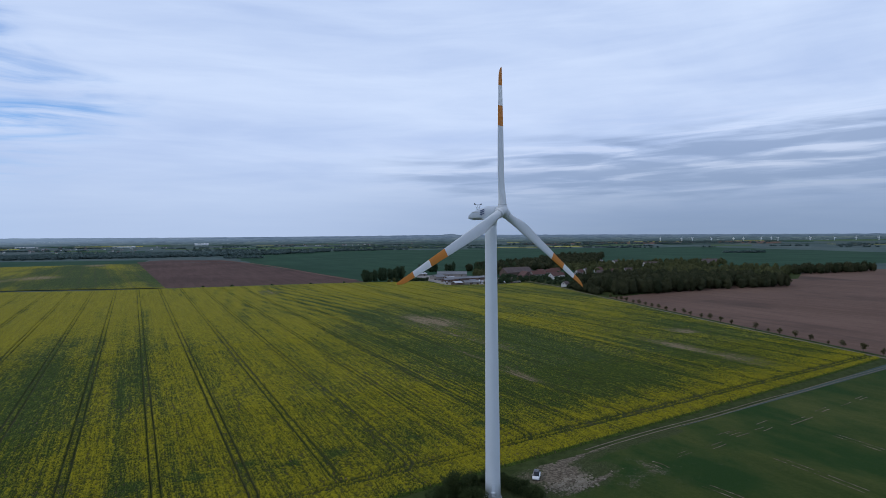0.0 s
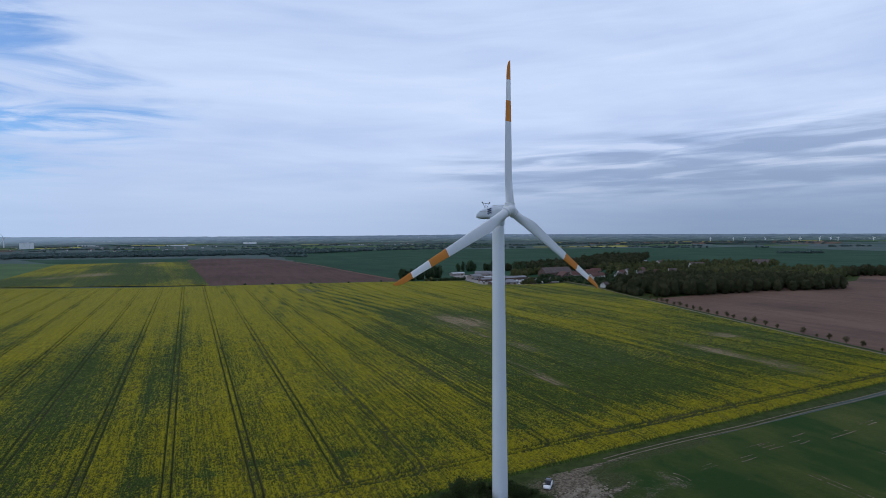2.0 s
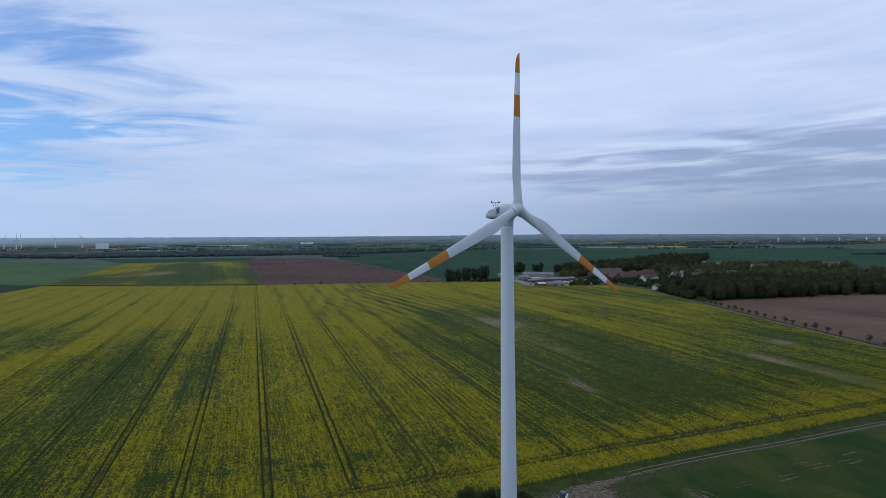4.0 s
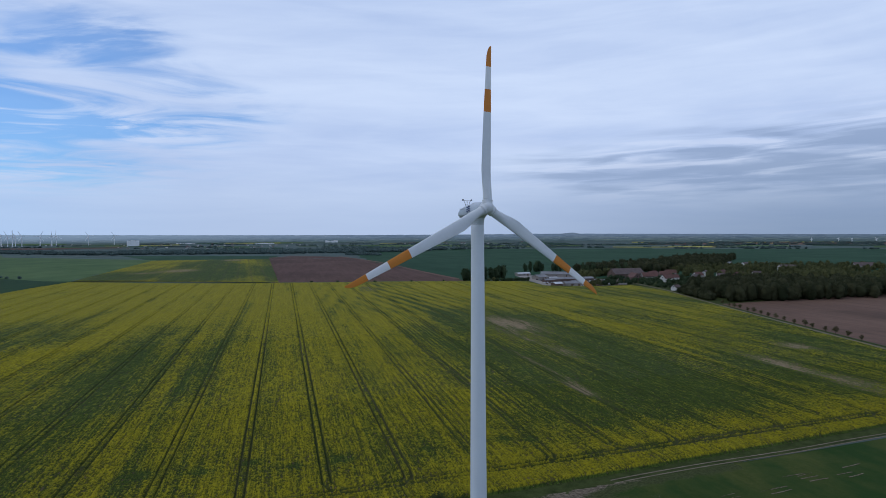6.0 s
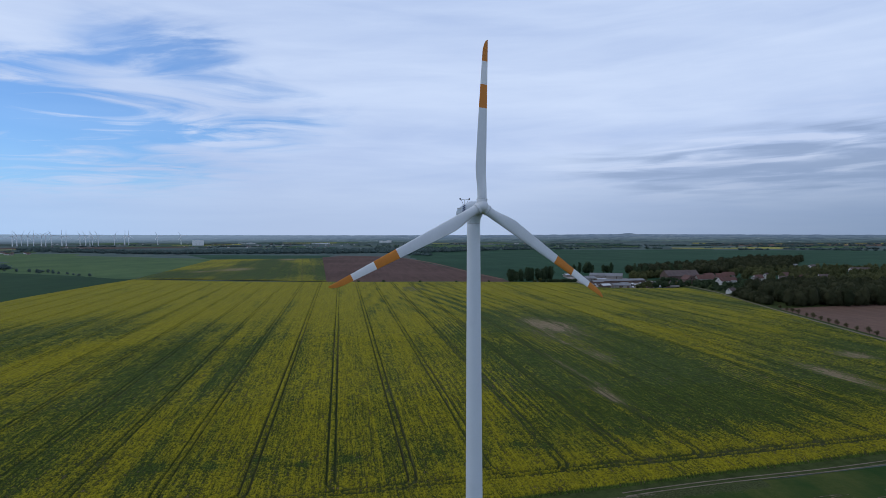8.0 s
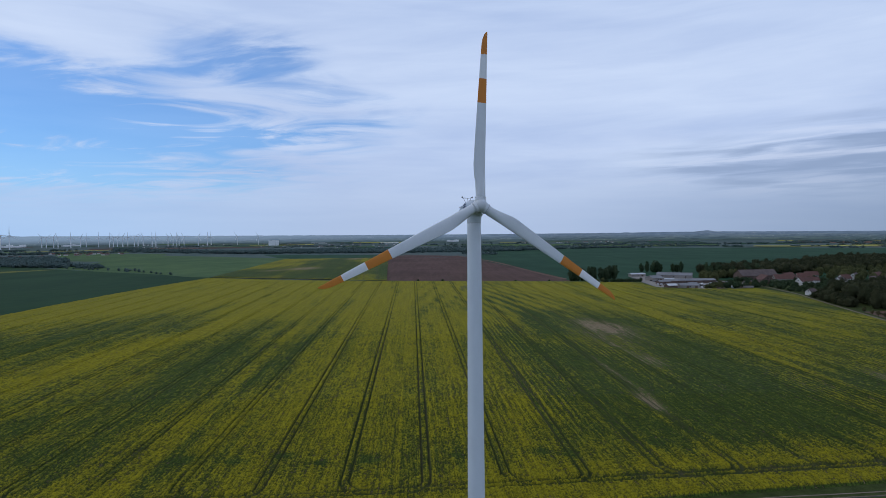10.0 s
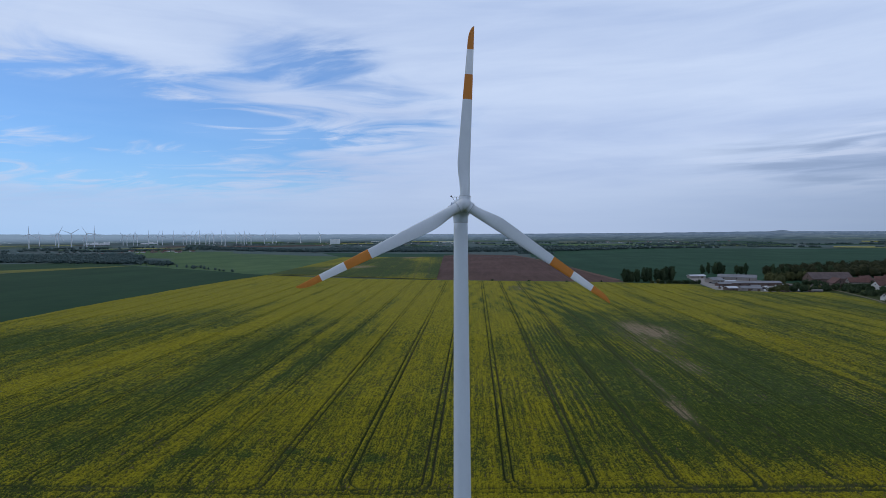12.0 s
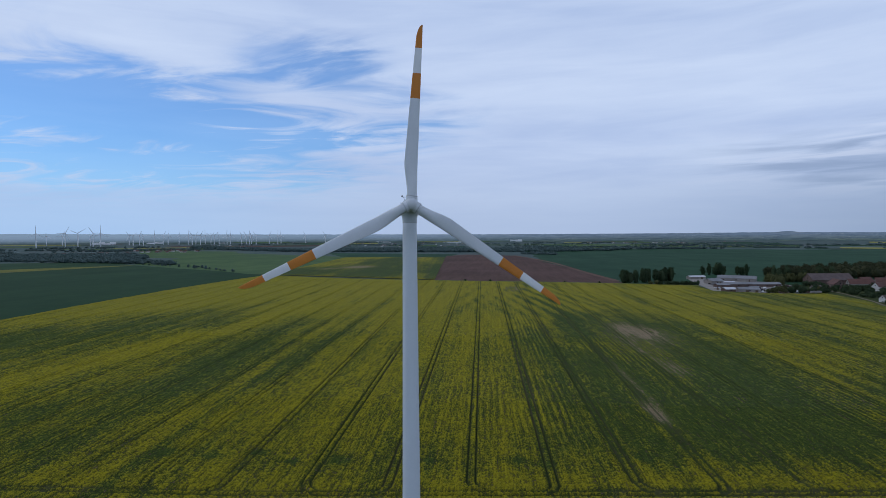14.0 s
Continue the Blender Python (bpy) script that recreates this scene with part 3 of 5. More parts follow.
    for bx, by, br in ((39.0, 148.5, 2.6), (27, 147, 1.8), (5, 149, 2.4), (16, 152, 2.2), (-9, 150, 2.6), (62, 150, 1.6), (84, 152, 3.0), (92, 150, 2.0), (118, 157, 2.5)):
        bloom -= 0.75 * blob(x, y, bx, by, br * 1.2, br) * (0.4 + fbm(x / 1.5, y / 1.5, 65, 2))
    near = np.round((u - FIRST) / GAP) * GAP + FIRST
    du = np.abs(np.abs(u - near) - 1.0)
    k = np.round((u - FIRST) / GAP)
    # the track of every second tramline turns right at the headland, the others left
    side = np.where(k % 2 == 0, 1.0, -1.0)
    e = y - headland(x)
    rad = np.where(side > 0, 7.0, 4.5)
    turn = np.hypot(u - near - side * rad, e - rad)
    arc = np.where((e < rad) & ((u - near) * side < rad) & (e > -1.5), np.abs(np.abs(turn - rad) - 1.0) * 0.75, 9.0)
    du = np.where(e > rad, du, arc)
    du = np.minimum(du, np.abs(np.abs(e) - 1.05) * 0.55)
    # some tramlines are driven harder than others
    worn = 0.72 + 0.5 * vnoise(np.round((u - FIRST) / GAP) * 0.7 + 9.0, y * 0.004, 73)
    width = (0.24 + 0.12 * vnoise(u * 0.05, y * 0.2, 71)) * (0.92 - 0.25 * np.clip((y - 250) / 200.0, 0, 1)) * worn
    width = width * (1.0 + 0.35 * np.clip((x - 60) / 50.0, 0, 1))
    track = np.clip(1.35 - du / width, 0, 1) * (0.80 + 0.20 * np.clip((x + 10) / 90.0, 0, 1))
    mid_green = np.clip(1.0 - du / 1.3, 0, 1)
    return np.clip(bloom - (0.06 + 0.28 * np.clip((x - 70) / 30.0, 0, 1) * np.clip((330 - y) / 120.0, 0, 1)) * mid_green, 0.05, 1), np.clip(bare, 0, 1), track


def build_rape():
    poly = LEFT_EDGE + FAR_EDGE[1:] + RIGHT_EDGE[1:]
    field = tagged(empty("rape_field", 30, 400), "rape field in yellow bloom with tramlines and bare patches", "crop field", kind="stuff")
    for y0, y1, dy, x0, x1, dx in ((0.0, 205.0, 0.36, -110, 334, 0.36), (204.0, 335.0, 0.75, -290, 360, 0.55), (334.0, 520.0, 1.6, -290, 425, 0.85), (518.0, 890.0, 4.0, -290, 425, 1.4)):
        cols = []
        for t in TRAMS[:-1]:
            cols += [t + o for o in (-1.5, -1.25, -1.0, -0.75, -0.5, 0.5, 0.75, 1.0, 1.25, 1.5)]
            cols += list(np.arange(t + 1.5 + dx, t + GAP - 1.5 - dx / 2, dx))
        cols = np.array(sorted(c for c in cols if x0 - 25 < c < x1 + 25))
        steps = np.arange(0, 1 + 1e-9, dy / (y1 - (y0 or 119.0)))
        u, s = np.meshgrid(cols, steps)
        if y0:
            y = y0 + s * (y1 - y0)
        else:
            ne = near_edge(tram_x(u, 130.0))
            y = ne + s * (y1 - ne)
        x = tram_x(u, y)
        bloom, bare, track = crop_state(u, x, y)
        rng = np.random.RandomState(int(y1))
        tuft = np.clip(0.5 + 0.20 * (fbm(x / 0.9, y / 0.9, 81, 2) - 0.5) + 0.9 * (rng.rand(*u.shape) - 0.5), 0, 1)
        tuft = 0.5 + (tuft - 0.5) * ((0.9 - 0.1 * np.clip((y - 160.0) / 44.0, 0, 1)) if dy < 0.5 else 0.8)
        if dy > 1.5:
            k = np.clip((y - 334.0) / 220.0, 0, 1)
            tuft = tuft * (1 - k) + k * (0.5 + 0.6 * (vnoise(u * 0.9, y * 0.035, 83) - 0.5))
        h = 1.0 + 0.6 * (tuft - 0.5) + 0.25 * (bloom - 0.5)
        h = h * (1 - 0.80 * np.clip(bare * 1.3, 0, 1))
        h = h * (1 - track) + 0.22 * track
        edge = np.clip((y - near_edge(x)) / 1.0, 0, 1)
        h = np.maximum(h * (0.08 + 0.92 * edge), 0.06)
        ny, nx = u.shape
        i = np.arange(ny - 1)[:, None] * nx + np.arange(nx - 1)[None, :]
        faces = np.stack([i, i + 1, i + nx + 1, i + nx], -1).reshape(-1, 4)
        cx = 0.25 * (x[:-1, :-1] + x[1:, :-1] + x[:-1, 1:] + x[1:, 1:]).ravel()
        cy = 0.25 * (y[:-1, :-1] + y[1:, :-1] + y[:-1, 1:] + y[1:, 1:]).ravel()
        faces = faces[inside(cx, cy, poly) & (cx > x0 - 5) & (cx < x1 + 5)]
        used = np.unique(faces)
        remap = np.zeros(nx * ny, int)
        remap[used] = np.arange(len(used))
        verts = np.stack([x, y, h], -1).reshape(-1, 3)[used]
        verts[:, :2] += (rng.rand(len(used), 2) - 0.5) * (0.0, dy * 0.4)
        ob = mesh_object("crop", verts, remap[faces], RAPE, smooth=dy < 1.5)
        ob.parent, ob.matrix_parent_inverse = field, field.matrix_world.inverted()
        for n, v in (("bloom", bloom), ("bare", bare), ("track", track), ("tuft", tuft), ("drill", u)):
            ob.data.attributes.new(n, "FLOAT", "POINT").data.foreach_set("value", v.ravel()[used].astype(np.float32))


build_rape()

# neighbouring fields
def at_azimuth(a, r):
    return 72.7 + r * math.sin(radians(a)), 4.5 + r * math.cos(radians(a))


def build_thin_rape():
    """The second rape field: thin, half in bloom, with bare patches."""
    field = quad_patch("field_thin_rape", [(-4, 768), (-278, 868), (-352, 1600), (-66, 1620)], RAPE, 1.0, 150)
    co = np.zeros(len(field.data.vertices) * 3)
    field.data.vertices.foreach_get("co", co)
    x, y = co[0::3], co[1::3]
    u = x + (y - 800) * 0.10
    rng = np.random.RandomState(8)
    bloom = 0.27 + 0.9 * (fbm(x / 60.0, y / 160.0, 7, 4) - 0.5) + 0.35 * (vnoise(u * 0.12, y * 0.004, 9) - 0.5)
    bloom += 0.8 * blob(x, y, -300, 1560, 70, 150) + 0.6 * blob(x, y, -205, 1640, 120, 45) + 0.75 * blob(x, y, -275, 1230, 50, 140) + 0.4 * blob(u, y, -45, 1250, 22, 420) + 0.35 * np.exp(-((y - 772 + (x + 10) * 0.36) / 14.0) ** 2)
    bare = 0.75 * blob(x, y, -185, 1090, 40, 70) + 0.7 * blob(x, y, -150, 1560, 40, 90) + 0.5 * blob(x, y, -235, 1020, 30, 40)
    line = np.abs(((u + 9.0) % 20.0) - 10.0)
    for n, v in (("bloom", np.clip(bloom, 0, 1)), ("bare", np.clip(bare, 0, 1)), ("track", 0.5 * (line < 1.3)), ("tuft", 0.35 + 0.3 * rng.rand(len(x))), ("drill", 0.3 * u)):
        field.data.attributes.new(n, "FLOAT", "POINT").data.foreach_set("value", v.astype(np.float32))


build_thin_rape()
quad_patch("field_ploughed", [(-12, 768), (238, 716), (172, 1500), (-74, 1745)], PLOUGH, 0.35, 30)
quad_patch("field_ploughed_end", [(-72, 1742), (172, 1500), (130, 1740), (-20, 1840)], PLOUGH, 0.4, 12, 20)
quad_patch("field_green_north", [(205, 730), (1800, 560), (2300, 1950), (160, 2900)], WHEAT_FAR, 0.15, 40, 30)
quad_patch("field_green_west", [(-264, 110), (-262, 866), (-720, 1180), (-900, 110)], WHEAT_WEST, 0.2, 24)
quad_patch("field_rape_strip", [(-850, 640), (-690, 1150), (-706, 1160), (-1010, 800)], RAPE_DULL, 0.5, 12)
quad_patch("meadow_west", [(-280, 870), (-356, 1660), (-1000, 2150), (-715, 1185)], MEADOW, 0.25, 24, 15)
quad_patch("field_green_far_west", [(-700, 1165), (-1010, 800), (-1500, 1100), (-880, 1340)], WHEAT_WEST, 0.15, 16)
quad_patch("meadow_far_west", [(-720, 1500), (-1000, 1640), (-1500, 2400), (-1000, 2300)], MEADOW, 0.5, 16, 20)
quad_patch("field_green_strip", [(-356, 1604), (-62, 1624), (-50, 1890), (-560, 2080)], WHEAT_FAR, 0.22, 12)
quad_patch("field_tilled_east", [(301, 130), (1400, 60), (1150, 520), (371, 414)], TILLED, 0.1, 30)
quad_patch("village_ground", [(372, 416), (800, 414), (900, 800), (424, 800)], VERGE, 0.05, 20)
quad_patch("field_rape_east", [at_azimuth(55.5, 1040), at_azimuth(60.5, 1060), at_azimuth(60.5, 1180), at_azimuth(56, 1170)], RAPE_THIN, 0.4, 10)
quad_patch("field_tilled_corner", [(620, 395), (1150, 400), (1030, 520), (850, 528)], TILLED, 0.14, 10)
quad_patch("field_wheat_south", [(84, -700), (900, -700), (900, 190.0), (84, 118.0)], WHEAT, 0.06, 40)
quad_patch("field_wheat_southwest", [(-900, -700), (84, -700), (84, 118.0), (-900, 20)], WHEAT, 0.06, 40)

# ---- track, verge, road ----
def track_y(x):
    return 120.9 + 0.0885 * (x - 100)


ribbon([(x, near_edge(x) - 2.0) for x in range(-280, 85, 12)] + [(x, near_edge(x) - 0.2 * 5 - 1.0) for x in range(90, 312, 10)], 6.5, 0.09, "verge", VERGE)
for off in (-0.85, 0.85):
    ribbon(smooth_line([(101, 120.4 + off)] + [(x, track_y(x) + off + 0.25 * math.sin(x * 0.11)) for x in range(108, 312, 12)], 4), 0.46, 0.14, "track_wheel_rut", GRAVEL)
ROAD_LINE = smooth_line([(290, 60), (297, 115)] + [(road_x(y), y) for y in range(150, 560, 30)] + [(421, 600), (428, 640), (450, 700), (520, 760)], 6)
ribbon(ROAD_LINE, 2.3, 0.16, "road", ROAD)
ribbon([(x + 3.2, y - 0.6) for x, y in ROAD_LINE], 3.6, 0.13, "road_verge", VERGE)
ribbon([(x - 3.4, y + 0.6) for x, y in ROAD_LINE], 4.0, 0.13, "road_verge_west", VERGE)
ribbon(smooth_line([(-276, 857), (-172, 808), (-92, 778), (-29, 764), (63, 746), (129, 737), (195, 723), (240, 711), (312, 688)], 8), 15.0, 0.45, "field_path", MARGIN)


def apron_material():
    """Wheat, rank grass and trodden soil running into each other."""
    m, nt, b = material("turbine_ground")
    v = place(nt)

    def att(n):
        a = nt.nodes.new("ShaderNodeAttribute")
        a.attribute_name = n
        return a.outputs["Fac"]

    n1, n2, n3 = noise_node(nt, v, 0.30, 7, 0.75), noise_node(nt, v, 2.6, 5, 0.7), noise_node(nt, v, 1.3, 5, 0.7)
    wheat, _ = field_colour(nt, v, *WHEAT_LOOK)
    grass = mix_node(nt, ramp_node(nt, n2, 0.3, 0.7), (0.022, 0.033, 0.011), (0.074, 0.086, 0.032))
    soil = mix_node(nt, ramp_node(nt, n3, 0.35, 0.65), (0.072, 0.058, 0.041), (0.21, 0.175, 0.13))
    rag = math_node(nt, "ADD", math_node(nt, "MULTIPLY", math_node(nt, "SUBTRACT", n1, 0.5), 1.5), math_node(nt, "MULTIPLY", math_node(nt, "SUBTRACT", n2, 0.5), 0.9))
    col = mix_node(nt, ramp_node(nt, math_node(nt, "ADD", att("grass"), rag), 0.35, 0.65), wheat, grass)
    col = mix_node(nt, ramp_node(nt, math_node(nt, "ADD", att("soil"), rag), 0.18, 0.66), col, soil)
    nt.links.new(col, b.inputs["Base Color"])
    b.inputs["Roughness"].default_value, b.inputs["Specular IOR Level"].default_value = 0.9, 0.06
    relief(nt, b, n2, 0.5, 0.2)
    return m


def build_apron():
    """Ground round the turbine: a sheet with low humps, worn by the drive and by the parked car."""
    gx, gy = np.meshgrid(np.arange(20.0, 140.1, 0.6), np.arange(84.0, 124.1, 0.6))
    keep = gy < np.minimum(track_y(gx) - 1.2, near_edge(gx) - 0.6)
    soil = 0.95 * blob(gx, gy, 86, 112, 6.0, 5.5, 25) + 0.75 * blob(gx, gy, 92, 118.2, 7, 2.0, 10) + 0.6 * blob(gx, gy, 81, 106, 4.0, 3.0) + 0.9 * blob(gx, gy, 90, 104.4, 9, 0.8, 14) + 0.35 * blob(gx, gy, 77, 112, 5, 4)
    soil += 0.5 * blob(gx, gy, 102, 119.8, 10, 1.2, 6) + 0.5 * blob(gx, gy, 41, 108.5, 5, 2.0) + 0.32 * blob(gx, gy, 99, 101, 7, 3.0, 30) + 0.3 * blob(gx, gy, 108, 104, 3, 7, 8)
    grass = 1.2 * blob(gx, gy, 62, 108, 26, 10, 2) + 0.9 * blob(gx, gy, 92, 109, 9, 6, 15) + 0.8 * np.exp(-((gy - np.minimum(track_y(gx), near_edge(gx)) + 3) / 2.5) ** 2)
    z = 0.10 + 0.16 * (fbm(gx / 2.2, gy / 2.2, 15, 3) - 0.3) * np.clip(soil + grass, 0, 1) + 0.8 * blob(gx, gy, 84, 106, 3.0, 1.0, 20) * fbm(gx / 0.9, gy / 0.9, 16, 2)
    rim = np.clip(np.minimum(np.minimum(gx - 20.0, 140.0 - gx), gy - 84.0) / 7.0, 0, 1)
    z = np.maximum(z, 0.075) * rim + 0.02 * (1 - rim)
    ny, nx = gx.shape
    i = np.arange(ny - 1)[:, None] * nx + np.arange(nx - 1)[None, :]
    faces = np.stack([i, i + 1, i + nx + 1, i + nx], -1).reshape(-1, 4)[keep[1:, 1:].ravel()]
    ob = tagged(mesh_object("turbine_ground", np.stack([gx, gy, z], -1).reshape(-1, 3), faces, apron_material(), smooth=True), kind="structure")
    for n, v in (("soil", np.clip(soil, 0, 1)), ("grass", np.clip(grass, 0, 1))):
        ob.data.attributes.new(n, "FLOAT", "POINT").data.foreach_set("value", v.ravel().astype(np.float32))


build_apron()


def build_rubble():
    """A low spread of dug-out clods and stones, too many to count."""
    rng = random.Random(41)
    verts, faces = [], []
    for k in range(420):
        x, y = rng.gauss(84.5, 3.0), rng.gauss(105.8, 1.5)
        r = rng.uniform(0.10, 0.42) * (1.0 if k % 6 else 1.5)
        turn, flat = rng.uniform(0, 3.14), rng.uniform(0.45, 0.8)
        base = len(verts)
        for ring, (h, w) in enumerate(((-0.5, 0.8), (0.25, 1.0), (0.75, 0.55))):
            for i in range(5):
                a = turn + (i + 0.3 * ring) * 2 * math.pi / 5
                q = r * w * rng.uniform(0.75, 1.2)
                verts.append((x + q * math.cos(a), y + q * math.sin(a), 0.14 + r * flat * h))
        for ring in range(2):
            for i in range(5):
                b = base + ring * 5
                faces.append([b + i, b + (i + 1) % 5, b + 5 + (i + 1) % 5, b + 5 + i])
        faces.append([base + 10 + i for i in range(5)])
    t = tagged(empty("rubble", 84.5, 105.8), "low spread of pale clods and stones on worn ground", "rubble", kind="stuff")
    ob = mesh_object("stones", verts, faces, RUBBLE, t)
    ob.matrix_parent_inverse = t.matrix_world.inverted()


build_rubble()

ribbon(smooth_line([(234, 760), (220, 941), (202, 1254), (172, 1500), (132, 1745)], 6), 9.0, 0.6, "pale_field_edge", TILLED)


def build_marks():
    """Bare sprayer marks in the young wheat: short pale lines in twos and threes, and wheel marks."""
    rng = random.Random(9)
    for x, y, n in ((123, 106.3, 2), (135, 106.3, 2), (149, 109.4, 3), (160, 109.2, 2), (177, 109.2, 2), (195, 112.2, 2), (207, 113.4, 1), (220, 114.3, 2), (147, 113.0, 1), (164, 114.2, 1)):
        for k in range(n):
            a = radians(6 + rng.uniform(-3, 4))
            l, ox, oy = rng.uniform(5.0, 8.5) * (1.6 if 170 < x < 190 else 1.0), rng.uniform(-1.5, 1.5), k * 1.6
            c, s = math.cos(a) * l / 2, math.sin(a) * l / 2
            ribbon([(x + ox - c, y + oy - s), (x + ox, y + oy + rng.uniform(-0.15, 0.15)), (x + ox + c, y + oy + s)], rng.uniform(0.26, 0.42), 0.125, "bare_mark", DIRT if rng.random() < 0.35 else WORN)
    for x0, y0, x1, y1 in ((171.6, 97, 170.6, 84), (173.6, 97.2, 172.6, 84.2), (140.6, 94, 139.6, 72), (142.6, 94, 141.6, 72), (110.3, 91, 111.6, 80), (112.3, 90.6, 113.6, 80)):
        ribbon([(x0, y0), ((x0 + x1) / 2 + 0.2, (y0 + y1) / 2), (x1, y1)], 0.34, 0.115, "wheel_mark", WORN)
    for r in (7.0, 9.0):
        ribbon([(103 + r * math.cos(t), 104 + 0.8 * r * math.sin(t)) for t in np.linspace(-0.25, 0.45, 8)], 0.42, 0.125, "wheel_mark", WORN)


build_marks()


# ---- wind turbine ----
TX, TY, HUB_Z, YAW, OVERHANG, PHASE, REACH = 64.08, 108.55, 64.35, 14.0, 3.7, 3.4, 32.4


def section(r, n=20):
    """The blade's outline at r from the hub: round at the root, a thin wing further out. x: to the leading edge, y: to the lee."""
    t = min(max((r - 1.6) / 6.0, 0), 1)
    t = t * t * (3 - 2 * t)
    f = max((r - 7.6) / (REACH - 7.6), 0)
    chord = (1.75 * (1 - t) + 2.42 * t) if r < 7.6 else 2.42 - 1.45 * f
    if r > REACH - 2.6:
        chord *= max(1 - ((r - REACH + 2.6) / 2.6) ** 2, 0.0) ** 0.6 * 0.88 + 0.12
    thick = 1.75 * (1 - t) + chord * (0.30 - 0.14 * f) * t
    lead = 0.875 * (1 - t) + (0.78 - 0.25 * f) * t
    twist = radians(11 * (1 - f) ** 2 * t)
    pts = []
    for i in range(n):
        a = 2 * math.pi * i / n
        cx, cy = math.cos(a), math.sin(a)
        x = lead - chord / 2 + chord / 2 * cx
        y = thick / 2 * cy * (1 - t + t * (0.62 + 0.38 * cx))
        pts.append(Vector((x * math.cos(twist) - y * math.sin(twist), x * math.sin(twist) + y * math.cos(twist), r)))
    return pts


def build_turbine():
    wt = empty("wind_turbine", TX, TY)
    tagged(wt, "tall white wind turbine with orange-banded blades standing beside the rape field", "wind turbine")
    part("foundation", tube([(2.05, -0.3), (2.05, 0.16), (2.0, 0.22), (1.75, 0.3)], 48), CONCRETE, wt, "round concrete base")
    rings, flanges = [], (20.6, 42.0)
    for z in (0.3, 4, 8, 12, 16, 20.6, 26, 31, 36, 42, 48, 54, 60, 62.0):
        rings.append((1.72 - 0.44 * (z / 62.0) ** 0.9, z))
    tower = part("tower", tube(rings, 56), STEEL, wt, "tapered white steel tube", True)
    for z in flanges:
        r = 1.72 - 0.44 * (z / 62.0) ** 0.9
        part("flange", tube([(r + 0.002, z - 0.09), (r + 0.012, z - 0.08), (r + 0.012, z + 0.08), (r + 0.002, z + 0.09)], 56, False), STEEL, tower, "", True)
    d = pose(0, 0, 0, 0, 0, -28)
    part("door", box(0.8, 0.10, 2.0, d @ Matrix.Translation((0, -1.68, 1.95)), 0.04), STEEL, tower, "white steel door with rounded frame")
    part("landing", box(0.9, 0.5, 0.06, d @ Matrix.Translation((0, -1.95, 1.85)), 0.02), STEEL, tower, "steel landing")
    for k in range(5):
        part("step", box(0.8, 0.22, 0.04, d @ Matrix.Translation((0, -2.3 - 0.2 * k, 1.55 - 0.3 * k)), 0.01), STEEL, tower)
    # nacelle, along the rotor's axis (front: -y)
    base = pose(0, 0, 0, 0, 0, YAW)
    stations = ((2.55, 63.05, 65.25, 1.05), (2.2, 62.85, 65.45, 1.28), (1.2, 62.72, 65.52, 1.42), (0.0, 62.66, 65.48, 1.48), (-1.5, 62.66, 65.36, 1.50), (-3.0, 62.7, 65.18, 1.48),
                (-4.2, 62.74, 64.92, 1.40), (-5.3, 62.78, 64.56, 1.26), (-6.1, 62.84, 64.16, 1.05), (-6.6, 62.95, 63.82, 0.78), (-6.85, 63.15, 63.5, 0.40))
    secs = []
    for s, lo, hi, w in stations:
        ring = []
        for i in range(28):
            a = 2 * math.pi * i / 28
            c, sn = math.cos(a), math.sin(a)
            e = 0.55 if sn < 0 else 0.8
            ring.append(base @ Vector((w * math.copysign(abs(c) ** e, c), -s, (lo + hi) / 2 + (hi - lo) / 2 * math.copysign(abs(sn) ** e, sn))))
        secs.append(ring)
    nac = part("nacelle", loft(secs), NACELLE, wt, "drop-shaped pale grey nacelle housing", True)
    part("yaw_collar", tube([(1.29, 61.2), (1.31, 61.3), (1.33, 61.7), (1.38, 62.1), (1.48, 62.45), (1.7, 62.75), (1.85, 62.9)], 48), STEEL, nac, "", True)
    part("collar_seam", tube([(1.30, 61.12), (1.33, 61.14), (1.33, 61.22), (1.30, 61.24)], 48, False), GREY_GRP, nac, "grey seam ring")
    part("belly_plate", box(1.8, 3.2, 0.06, base @ Matrix.Translation((0, 4.2, 62.70)), 0.02), DARK, nac, "dark flat piece under the tail")
    for side in (-1, 1):
        for k in range(3):        # wave mark
            bm = bmesh.new()
            top, bot = [], []
            for i in range(13):
                y = 0.45 + 1.35 * i / 12
                z = 64.70 - 0.44 * k + 0.15 * math.sin(i / 12 * 2 * math.pi)
                w = 1.53 * (1 - 0.10 * abs((z - 64.1) / 1.55) ** 3)
                for dz, row in ((0.13, top), (-0.13, bot)):
                    row.append(bm.verts.new(base @ Vector((side * w, y, z + dz))))
            for i in range(12):
                bm.faces.new((top[i], top[i + 1], bot[i + 1], bot[i]))
            bmesh.ops.solidify(bm, geom=list(bm.faces), thickness=0.02)
            part("wave_mark", bm, BLUE, nac, "blue wave-shaped mark")
        part("lettering_bar", box(0.02, 2.2, 0.20, base @ Matrix.Translation((side * 1.48, 3.5, 64.25))), GREY_GRP, nac, "faint line of unreadable lettering")
    mast = part("mast", tube([(0.05, 64.6), (0.04, 66.15)], 10, True, base @ pose(0, 4.1, 0)), DARK, nac, "thin weather mast")
    part("crossbar", box(2.1, 0.07, 0.07, base @ Matrix.Translation((0, 4.1, 66.1))), DARK, mast)
